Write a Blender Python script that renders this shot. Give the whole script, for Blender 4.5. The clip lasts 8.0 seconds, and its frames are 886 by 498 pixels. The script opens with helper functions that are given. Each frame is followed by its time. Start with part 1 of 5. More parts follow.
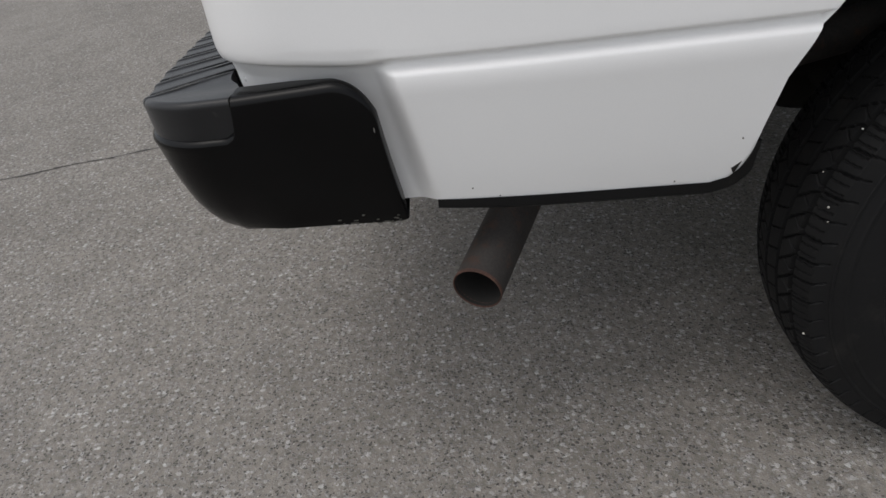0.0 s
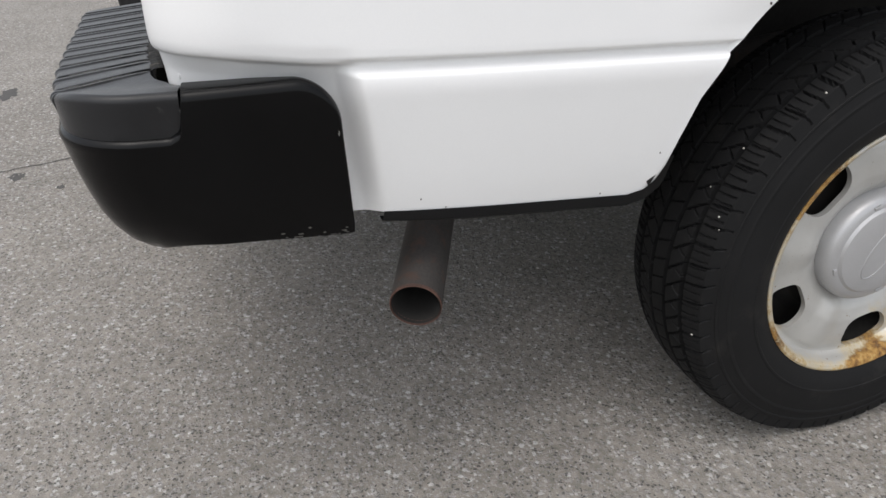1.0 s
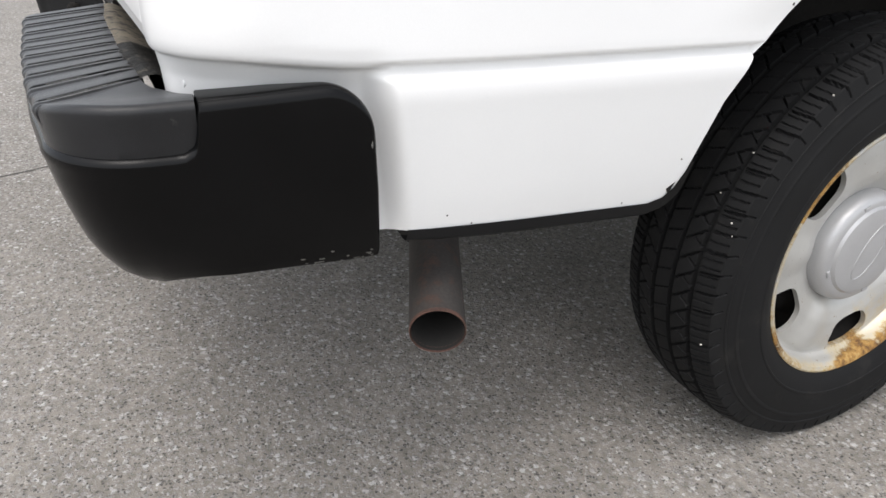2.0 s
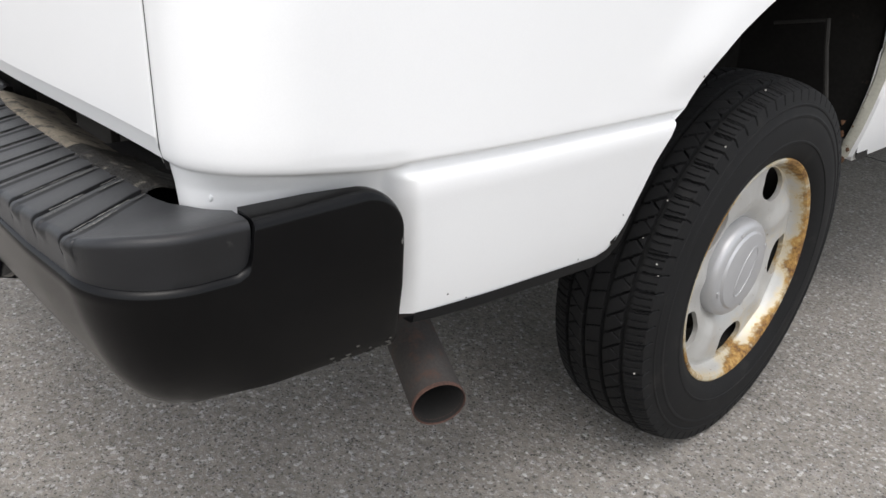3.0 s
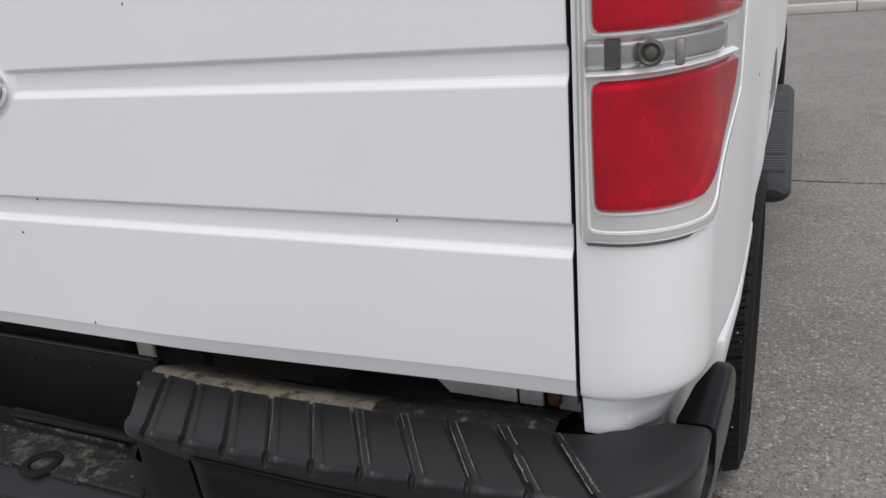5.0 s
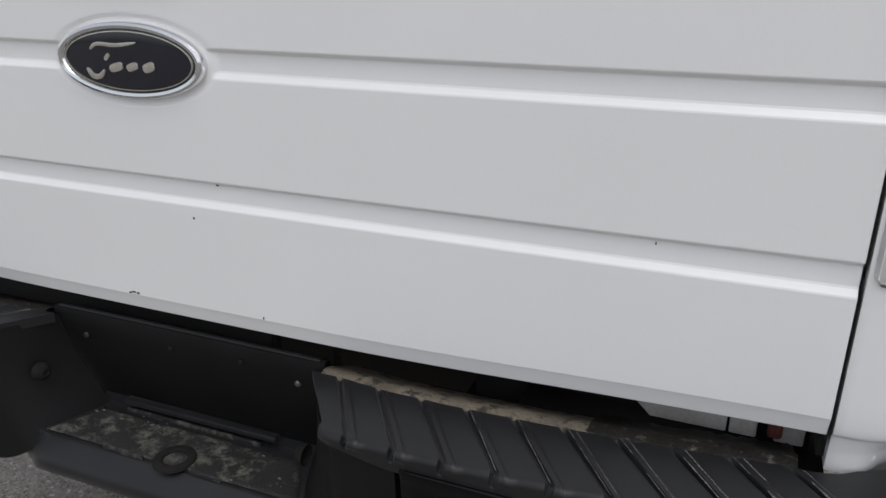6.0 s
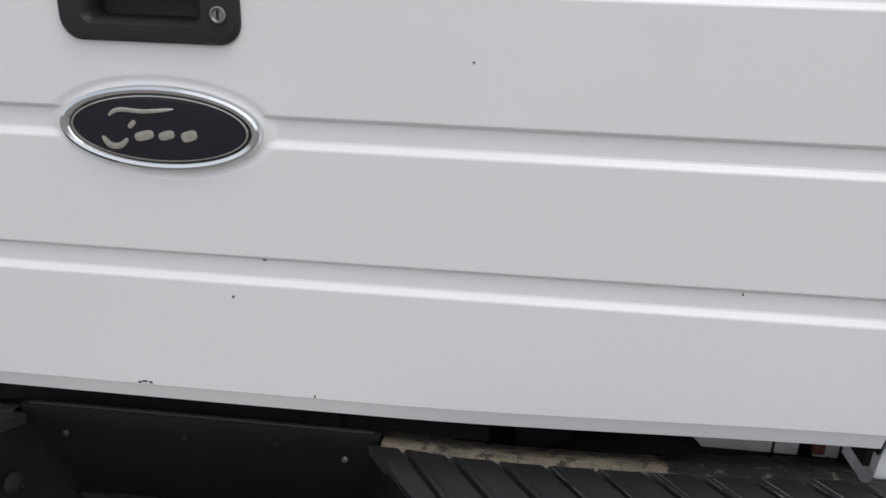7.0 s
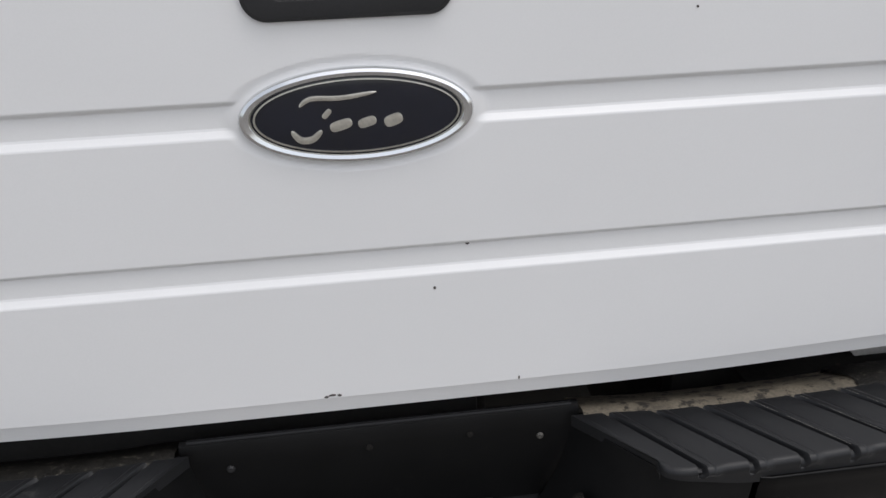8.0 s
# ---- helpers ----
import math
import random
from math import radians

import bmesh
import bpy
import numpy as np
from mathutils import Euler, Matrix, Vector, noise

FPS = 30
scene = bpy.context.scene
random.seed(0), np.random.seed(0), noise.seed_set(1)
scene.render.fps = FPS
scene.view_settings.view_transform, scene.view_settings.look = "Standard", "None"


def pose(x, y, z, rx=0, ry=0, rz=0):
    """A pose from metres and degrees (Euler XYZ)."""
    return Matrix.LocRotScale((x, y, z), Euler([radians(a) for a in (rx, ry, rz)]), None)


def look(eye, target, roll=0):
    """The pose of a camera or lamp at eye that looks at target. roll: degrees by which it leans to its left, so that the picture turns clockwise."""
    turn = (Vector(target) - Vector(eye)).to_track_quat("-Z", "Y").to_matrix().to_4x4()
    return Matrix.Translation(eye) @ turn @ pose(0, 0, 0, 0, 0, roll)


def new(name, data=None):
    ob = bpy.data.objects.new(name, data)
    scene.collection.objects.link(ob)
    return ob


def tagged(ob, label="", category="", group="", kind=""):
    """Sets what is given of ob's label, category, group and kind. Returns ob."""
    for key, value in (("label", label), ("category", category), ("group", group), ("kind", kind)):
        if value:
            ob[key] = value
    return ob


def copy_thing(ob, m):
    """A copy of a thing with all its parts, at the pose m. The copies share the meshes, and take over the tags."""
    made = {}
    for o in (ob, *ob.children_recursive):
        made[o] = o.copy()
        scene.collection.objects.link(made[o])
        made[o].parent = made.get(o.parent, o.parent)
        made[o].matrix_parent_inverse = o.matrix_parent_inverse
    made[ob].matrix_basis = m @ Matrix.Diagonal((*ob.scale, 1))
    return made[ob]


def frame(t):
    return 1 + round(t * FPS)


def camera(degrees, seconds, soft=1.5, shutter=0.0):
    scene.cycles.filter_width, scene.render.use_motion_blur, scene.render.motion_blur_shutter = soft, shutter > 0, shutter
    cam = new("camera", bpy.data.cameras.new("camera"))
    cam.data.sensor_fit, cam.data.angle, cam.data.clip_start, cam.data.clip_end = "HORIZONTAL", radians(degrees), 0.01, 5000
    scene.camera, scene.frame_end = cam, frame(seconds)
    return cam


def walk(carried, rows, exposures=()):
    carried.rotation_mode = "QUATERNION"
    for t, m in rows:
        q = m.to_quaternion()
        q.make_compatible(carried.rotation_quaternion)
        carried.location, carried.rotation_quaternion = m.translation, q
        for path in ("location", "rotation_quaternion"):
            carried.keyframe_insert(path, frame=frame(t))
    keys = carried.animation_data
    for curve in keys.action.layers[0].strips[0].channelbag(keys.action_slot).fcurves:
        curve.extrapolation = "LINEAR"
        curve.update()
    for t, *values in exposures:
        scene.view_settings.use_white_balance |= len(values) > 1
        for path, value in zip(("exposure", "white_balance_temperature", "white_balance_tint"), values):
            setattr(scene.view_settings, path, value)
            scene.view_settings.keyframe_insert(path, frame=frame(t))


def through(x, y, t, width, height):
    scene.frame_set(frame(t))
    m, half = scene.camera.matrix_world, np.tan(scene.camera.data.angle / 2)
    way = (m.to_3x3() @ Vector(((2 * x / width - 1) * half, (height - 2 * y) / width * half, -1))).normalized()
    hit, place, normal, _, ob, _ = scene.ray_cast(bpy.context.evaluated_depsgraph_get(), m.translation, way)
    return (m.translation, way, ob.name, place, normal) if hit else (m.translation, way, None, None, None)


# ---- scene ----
cam = camera(61.1, 8.0)
PATH = [
    (0, (1.835, 0.306, 1.04), (0.137, 0.196, -0.011), -8.8),
    (0.5, (1.799, 0.159, 1.002), (0.097, 0.441, -0.01), -3.2),
    (1, (1.805, 0.045, 0.987), (0.135, 0.606, 0.04), 0.5),
    (1.2, (1.794, 0.022, 0.977), (0.144, 0.639, 0.03), 1.6),
    (2.3, (1.64, -0.107, 0.952), (0.086, 0.77, 0.049), 2.3),
    (2.5, (1.622, -0.135, 0.962), (0.103, 0.803, 0.06), 2.9),
    (3, (1.545, -0.273, 1.018), (0.225, 0.98, 0.19), 3.2),
    (3.5, (1.463, -0.395, 1.059), (0.276, 1.016, 0.286), 2.6),
    (3.9, (1.344, -0.471, 1.079), (0.134, 0.903, 0.274), 1.4),
    (4, (1.301, -0.479, 1.094), (0.122, 0.925, 0.295), 0.2),
    (4.2, (1.245, -0.512, 1.124), (0.076, 0.931, 0.383), -2.0),
    (5.3, (0.965, -0.709, 1.216), (0.244, 1.022, 0.521), -5.0),
    (5.5, (0.927, -0.730, 1.210), (0.226, 0.899, 0.537), -3.4),
    (6, (0.726, -0.751, 1.241), (0.024, 0.977, 0.518), 0.0),
    (6.5, (0.569, -0.729, 1.242), (-0.099, 0.979, 0.446), 1.1),
    (7, (0.397, -0.797, 1.298), (0.214, 1.066, 0.596), 1.9),
    (7.5, (0.218, -0.831, 1.312), (0.26, 1.015, 0.544), -2.0),
    (8, (0.0, -0.750, 1.296), (0.186, 0.978, 0.532), -2.3),
]
EXPOSURES = [(0.0, -0.04, 6550, 10), (0.5, 0.20, 6550, 10), (1.0, 0.57, 6550, 10), (2.5, 0.94, 6570, 10), (3.0, 0.82, 6540, 10), (3.5, 0.65, 6480, 10), (4.0, 0.55, 6450, 10), (4.5, 0.39, 6430, 11), (5.5, -0.01, 6420, 11), (6.5, -0.04, 6420, 11), (7.0, 0.03, 6420, 11), (8.0, 0.05, 6420, 11)]
walk(cam, [(t, look(eye, target, roll)) for t, eye, target, roll in PATH], EXPOSURES)

# ---------------------------------------------------------------- world and light
world = bpy.data.worlds.new("overcast_sky")
scene.world = world
world.use_nodes = True
wn, wl = world.node_tree.nodes, world.node_tree.links
SUN_ELEV, SUN_ROT = radians(66), radians(138)
sky = wn.new("ShaderNodeTexSky")
sky.sky_type = "NISHITA"
sky.sun_disc = False
sky.sun_elevation, sky.sun_rotation = SUN_ELEV, SUN_ROT
sky.dust_density, sky.ozone_density, sky.air_density = 3.0, 1.0, 1.0
grey = wn.new("ShaderNodeHueSaturation")
grey.inputs["Saturation"].default_value = 0.30
wl.new(sky.outputs[0], grey.inputs["Color"])
wl.new(grey.outputs[0], wn["Background"].inputs[0])
wn["Background"].inputs[1].default_value = 0.185
sun = new("sun", bpy.data.lights.new("sun", "SUN"))
sun.data.energy, sun.data.angle, sun.data.color = 0.30, radians(90), (1.0, 0.97, 0.93)
sun.matrix_world = look((0, 0, 0), (-math.sin(SUN_ROT) * math.cos(SUN_ELEV), -math.cos(SUN_ROT) * math.cos(SUN_ELEV), -math.sin(SUN_ELEV)))


# ---------------------------------------------------------------- materials
def nodes_of(name):
    m = bpy.data.materials.new(name)
    m.use_nodes = True
    nt = m.node_tree
    return m, nt, nt.nodes["Principled BSDF"]


def tex(nt, kind, scale, detail=4.0, co=None, **inputs):
    n = nt.nodes.new("ShaderNodeTex" + kind)
    if co is None:
        tc = nt.nodes.new("ShaderNodeTexCoord")
        co = tc.outputs["Object"]
    nt.links.new(co, n.inputs["Vector"])
    n.inputs["Scale"].default_value = scale
    if "Detail" in n.inputs:
        n.inputs["Detail"].default_value = 0.0 if kind == "Voronoi" else detail
    for k, v in inputs.items():
        n.inputs[k].default_value = v
    return n


def ramp(nt, src, stops):
    r = nt.nodes.new("ShaderNodeValToRGB")
    e = r.color_ramp.elements
    while len(e) < len(stops):
        e.new(0.5)
    for el, (p, c) in zip(e, stops):
        el.position = p
        el.color = (*c, 1) if not isinstance(c, (int, float)) else (c, c, c, 1)
    nt.links.new(src, r.inputs[0])
    return r.outputs[0]


def blend(nt, fac, a, b, mode="MIX"):
    n = nt.nodes.new("ShaderNodeMix")
    n.data_type, n.blend_type = "RGBA", mode
    for sock, v in ((n.inputs["Factor"], fac), (n.inputs["A"], a), (n.inputs["B"], b)):
        if isinstance(v, bpy.types.NodeSocket):
            nt.links.new(v, sock)
        elif isinstance(v, (int, float)):
            sock.default_value = v
        else:
            sock.default_value = (*v, 1)
    return n.outputs["Result"]


def maths(nt, op, a, b=0.0, c=0.0):
    n = nt.nodes.new("ShaderNodeMath")
    n.operation = op
    for sock, v in zip(n.inputs, (a, b, c)):
        if isinstance(v, bpy.types.NodeSocket):
            nt.links.new(v, sock)
        else:
            sock.default_value = v
    return n.outputs[0]


def relief(nt, bsdf, height, strength, distance):
    b = nt.nodes.new("ShaderNodeBump")
    b.inputs["Strength"].default_value, b.inputs["Distance"].default_value = strength, distance
    nt.links.new(height, b.inputs["Height"])
    nt.links.new(b.outputs[0], bsdf.inputs["Normal"])


def surface(name, base, vary=0.15, rough=0.5, metal=0.0, grain=200.0, patch=6.0, bump=0.1, depth=0.0005, coat=0.0, coat_rough=0.05, wear=None, wear_at=0.68, wear_soft=0.06, rough_vary=0.1, spec=0.5):
    """A plain material: base colour varied at two scales, uneven gloss, fine relief, patches of another colour."""
    m, nt, p = nodes_of(name)
    big, fine = tex(nt, "Noise", patch, 5), tex(nt, "Noise", grain, 3)
    lo = tuple(c * (1 - vary) for c in base)
    hi = tuple(min(1, c * (1 + vary)) for c in base)
    col = ramp(nt, big.outputs[0], ((0.3, lo), (0.7, hi)))
    col = blend(nt, 0.35, col, ramp(nt, fine.outputs[0], ((0.35, lo), (0.65, hi))))
    if wear:
        spots = tex(nt, "Noise", patch * 2.3, 9, Roughness=0.7)
        col = blend(nt, ramp(nt, spots.outputs[0], ((wear_at, 0.0), (wear_at + wear_soft, 1.0))), col, wear)
    nt.links.new(col, p.inputs["Base Color"])
    r = nt.nodes.new("ShaderNodeMapRange")
    r.inputs["To Min"].default_value, r.inputs["To Max"].default_value = max(0.02, rough - rough_vary), min(1, rough + rough_vary)
    nt.links.new(big.outputs[0], r.inputs["Value"])
    nt.links.new(r.outputs[0], p.inputs["Roughness"])
    p.inputs["Metallic"].default_value = metal
    p.inputs["Specular IOR Level"].default_value = spec
    p.inputs["Coat Weight"].default_value, p.inputs["Coat Roughness"].default_value = coat, coat_rough
    if bump:
        relief(nt, p, fine.outputs[0], bump, depth)
    return m


WHITE = surface("white_paint", (0.80, 0.80, 0.795), 0.02, 0.38, 0, 500, 3.0, 0.03, 0.0002, coat=0.35, coat_rough=0.16, rough_vary=0.06)
GLOSS_BLACK = surface("gloss_black_paint", (0.0026, 0.0026, 0.0029), 0.3, 0.20, 0, 300, 9.0, 0.04, 0.0003, rough_vary=0.05, spec=0.17)
PAD_BLACK = surface("textured_black_plastic", (0.0115, 0.0118, 0.0130), 0.25, 0.40, 0, 900, 14.0, 0.35, 0.0006, wear=(0.034, 0.034, 0.033), wear_at=0.64, spec=0.36)
PAD_BLACK.node_tree.nodes["Principled BSDF"].inputs["Sheen Weight"].default_value = 0.12  # fine dust on the plastic
PAD_BLACK.node_tree.nodes["Principled BSDF"].inputs["Sheen Roughness"].default_value = 0.35
SCUFF = surface("scuffed_pale_plastic", (0.17, 0.165, 0.15), 0.5, 0.8, 0, 900, 260.0, 0.3, 0.0005, wear=(0.020, 0.020, 0.020), wear_at=0.46, wear_soft=0.10)
WALL_BLACK = surface("dusty_black_moulding", (0.0055, 0.0055, 0.0058), 0.3, 0.55, 0, 500, 10.0, 0.25, 0.0006, wear=(0.020, 0.019, 0.017), wear_at=0.62, wear_soft=0.15, spec=0.22)
TRIM_BLACK = surface("dull_black_trim", (0.014, 0.014, 0.015), 0.25, 0.6, 0, 500, 12.0, 0.2, 0.0005)
UNDER_BLACK = surface("underbody_dirt", (0.012, 0.011, 0.010), 0.4, 0.9, 0, 120, 9.0, 0.3, 0.001, wear=(0.035, 0.027, 0.02), wear_at=0.64, spec=0.2)
RUBBER = surface("tyre_rubber", (0.0078, 0.0078, 0.0081), 0.25, 0.72, 0, 240, 9.0, 0.2, 0.0005, wear=(0.016, 0.0153, 0.0145), wear_at=0.56, wear_soft=0.15, spec=0.19)
CHROME = surface("chrome", (0.78, 0.79, 0.80), 0.04, 0.10, 1.0, 400, 30.0, 0.03, 0.0002, rough_vary=0.05)
EMBLEM_BLUE = surface("dark_blue_enamel", (0.0022, 0.0038, 0.0115), 0.3, 0.14, 0, 300, 30.0, 0.02, 0.0002, coat=0.6)
EMBLEM_SILVER = surface("worn_silver_foil", (0.58, 0.56, 0.50), 0.2, 0.32, 0.8, 400, 60.0, 0.1, 0.0002)
RUST = surface("flaking_rust", (0.11, 0.055, 0.028), 0.55, 0.9, 0, 260, 24.0, 0.5, 0.0012, wear=(0.30, 0.24, 0.16), wear_at=0.56)
DUSTY_LIP = surface("dusty_metal_lip", (0.128, 0.109, 0.080), 0.45, 0.85, 0, 260, 22.0, 0.6, 0.0015, wear=(0.026, 0.022, 0.017), wear_at=0.52, wear_soft=0.07)
# sill white greyed for its dirt and for the shade under the gate
SILL_SHADED = surface("grimy_sill_paint", (0.52, 0.50, 0.47), 0.2, 0.65, 0, 200, 22, 0.2, 0.0006, wear=(0.24, 0.17, 0.11), wear_at=0.62, wear_soft=0.12)
DUSTY_WHITE = surface("dusty_white_paint", (0.78, 0.75, 0.69), 0.15, 0.7, 0, 200, 14, 0.2, 0.0006)
ARCH_DUST = surface("dusty_arch_paint", (0.40, 0.39, 0.33), 0.2, 0.8, 0, 160, 18, 0.3, 0.0008, wear=(0.12, 0.10, 0.075), wear_at=0.62)
GRIME = surface("oily_grime", (0.013, 0.012, 0.0105), 0.5, 0.65, 0, 320, 42.0, 0.7, 0.002, wear=(0.105, 0.096, 0.078), wear_at=0.56, wear_soft=0.12, spec=0.18)
PIPE = surface("sooty_exhaust_steel", (0.036, 0.032, 0.029), 0.4, 0.8, 0.2, 240, 16.0, 0.3, 0.0006, wear=(0.068, 0.036, 0.025), wear_at=0.53, wear_soft=0.16)
RED_RUST = surface("red_bolt_rust", (0.085, 0.022, 0.014), 0.5, 0.8, 0, 300, 60, 0.4, 0.0006)
RIM_RUST = surface("red_brown_pipe_rust", (0.066, 0.032, 0.023), 0.6, 0.85, 0.0, 300, 30, 0.4, 0.0006)
# soot in the pipe, and the painted black of shaded gaps
SOOT_SHADE = surface("exhaust_soot", (0.012, 0.011, 0.010), 0.3, 0.95, 0, 200, 20, 0.2, 0.0005)
GALV = surface("galvanised_bolt", (0.30, 0.29, 0.27), 0.2, 0.45, 0.8, 300, 60, 0.1, 0.0003)
# white of the lamp's bar and of the highlights painted along its edge
EDGE_BRIGHT = surface("bright_clear_plastic", (0.80, 0.795, 0.78), 0.04, 0.15, 0.1, 300, 12, 0.02, 0.0002, coat=0.8)
HOUSING = surface("clear_lamp_edge", (0.58, 0.572, 0.555), 0.05, 0.2, 0.15, 90, 12, 0.0, 0.0002, coat=0.8)
REFLECTOR = surface("silver_reflector", (0.62, 0.62, 0.63), 0.12, 0.16, 0.9, 300, 60, 0.06, 0.0005)
PIPE_GREY = surface("dull_screw_steel", (0.11, 0.105, 0.095), 0.25, 0.5, 0.5, 300, 60, 0.2, 0.0003)
BRACE = surface("dusty_brace_steel", (0.034, 0.032, 0.029), 0.3, 0.8, 0, 200, 18, 0.2, 0.0005, spec=0.2)
CHIP = surface("bare_metal_chip", (0.07, 0.06, 0.055), 0.3, 0.7, 0, 300, 60, 0.1, 0.0003)
CRACK = surface("dark_crack_filler", (0.055, 0.052, 0.048), 0.3, 0.95, 0, 200, 12, 0.3, 0.001)
STAIN = surface("oil_stained_asphalt", (0.062, 0.060, 0.056), 0.25, 0.85, 0, 150, 12, 0.5, 0.002)
CONCRETE = surface("weathered_concrete", (0.46, 0.44, 0.40), 0.15, 0.9, 0, 90, 1.5, 0.3, 0.002)


def glassy(name, colour, rough=0.08, through=0.0, bump=0.0, lines=0.0):
    m, nt, p = nodes_of(name)
    p.inputs["Base Color"].default_value = (*colour, 1)
    p.inputs["Roughness"].default_value = rough
    p.inputs["Transmission Weight"].default_value = through
    p.inputs["IOR"].default_value = 1.49
    p.inputs["Coat Weight"].default_value = 0.15
    if lines:
        w = tex(nt, "Wave", lines, 0)
        w.bands_direction = "Z"
        relief(nt, p, w.outputs[0], bump, 0.001)
    return m


RED_LENS = glassy("red_lamp_lens", (0.86, 0.006, 0.095), 0.05, 0.90)
CLEAR_LENS = glassy("clear_lamp_lens", (0.94, 0.94, 0.94), 0.04, 0.95)
WINDOW = glassy("tinted_window_glass", (0.02, 0.022, 0.024), 0.04, 0.0)
# bright and dark red paint the glow and shade of the lamp bowls
RED_GLOW = surface("red_prism_reflector", (1.0, 0.19, 0.12), 0.1, 0.35, 0.2, 90, 26, 0.3, 0.002)
RED_DARK = surface("dark_red_reflector", (0.44, 0.018, 0.045), 0.2, 0.35, 0.2, 120, 18, 0.2, 0.001)
RED_DEEP = surface("red_reflector_backing", (0.80, 0.008, 0.105), 0.2, 0.26, 0.40, 120, 18, 0.2, 0.001)


def fluted(material, band, scale):
    """Fine straight flutes moulded in a lamp reflector, their hollows shaded in the colour."""
    nt = material.node_tree
    w = tex(nt, "Wave", scale, 0)
    w.bands_direction = band
    relief(nt, nt.nodes["Principled BSDF"], w.outputs[0], 0.35, 0.001)
    col = nt.nodes["Principled BSDF"].inputs["Base Color"]
    old = col.links[0].from_socket
    nt.links.new(blend(nt, 1.0, old, ramp(nt, w.outputs[0], ((0.2, 0.86), (0.8, 1.0))), "MULTIPLY"), col)


fluted(RED_GLOW, "X", 90)
fluted(RED_DARK, "Z", 90)


def wheel_paint():
    m, nt, p = nodes_of("rusting_silver_wheel_paint")
    tc = nt.nodes.new("ShaderNodeTexCoord")
    sep = nt.nodes.new("ShaderNodeSeparateXYZ")
    nt.links.new(tc.outputs["Object"], sep.inputs[0])
    rad = maths(nt, "SQRT", maths(nt, "ADD", maths(nt, "MULTIPLY", sep.outputs[1], sep.outputs[1]), maths(nt, "MULTIPLY", sep.outputs[2], sep.outputs[2])))
    big, mid = tex(nt, "Noise", 8.5, 6, Roughness=0.7), tex(nt, "Noise", 48, 8, Roughness=0.75)
    edge = nt.nodes.new("ShaderNodeMapRange")
    edge.inputs["From Min"].default_value, edge.inputs["From Max"].default_value = 0.200, 0.235
    nt.links.new(rad, edge.inputs["Value"])
    amount = maths(nt, "ADD", maths(nt, "MULTIPLY", edge.outputs[0], 0.07), maths(nt, "MULTIPLY", big.outputs[0], 0.80))
    amount = maths(nt, "ADD", amount, maths(nt, "MULTIPLY", mid.outputs[0], 0.42))
    tilt = maths(nt, "MULTIPLY", maths(nt, "SUBTRACT", sep.outputs[1], maths(nt, "MULTIPLY", sep.outputs[2], 0.7)), 0.22)
    amount = maths(nt, "ADD", amount, tilt)
    flange = ramp(nt, rad, ((0.2215, 0.0), (0.2275, 1.0)))
    amount = maths(nt, "ADD", amount, maths(nt, "MULTIPLY", flange, 0.17))
    # rust creeps from the five windows' edges
    turn = maths(nt, "ARCTAN2", sep.outputs[2], sep.outputs[1])
    lobe = maths(nt, "MAXIMUM", maths(nt, "COSINE", maths(nt, "MULTIPLY", maths(nt, "SUBTRACT", turn, radians(-78.0)), 5.0)), 0.0)
    band = ramp(nt, rad, ((0.140, 0.0), (0.165, 0.35), (0.205, 1.0), (0.224, 0.7)))
    amount = maths(nt, "ADD", amount, maths(nt, "MULTIPLY", maths(nt, "MULTIPLY", lobe, band), 0.27))
    fac = ramp(nt, amount, ((0.84, 0.0), (0.93, 1.0)))
    tint = ramp(nt, amount, ((0.70, 0.0), (0.90, 1.0)))
    rust = ramp(nt, mid.outputs[0], ((0.30, (0.040, 0.020, 0.010)), (0.44, (0.130, 0.062, 0.018)), (0.56, (0.32, 0.180, 0.050)), (0.72, (0.46, 0.33, 0.13))))
    paint = ramp(nt, big.outputs[0], ((0.3, (0.43, 0.425, 0.405)), (0.7, (0.51, 0.505, 0.485))))
    col = blend(nt, tint, paint, (0.52, 0.43, 0.26))
    col = blend(nt, fac, col, rust)
    specks = tex(nt, "Noise", 130, 3)
    col = blend(nt, ramp(nt, specks.outputs[0], ((0.70, 0.0), (0.73, 0.8))), col, (0.20, 0.12, 0.05))
    nt.links.new(col, p.inputs["Base Color"])
    nt.links.new(ramp(nt, fac, ((0.0, 0.42), (1.0, 0.85))), p.inputs["Roughness"])
    nt.links.new(ramp(nt, fac, ((0.0, 0.35), (1.0, 0.0))), p.inputs["Metallic"])
    relief(nt, p, mid.outputs[0], 0.25, 0.0008)
    return m


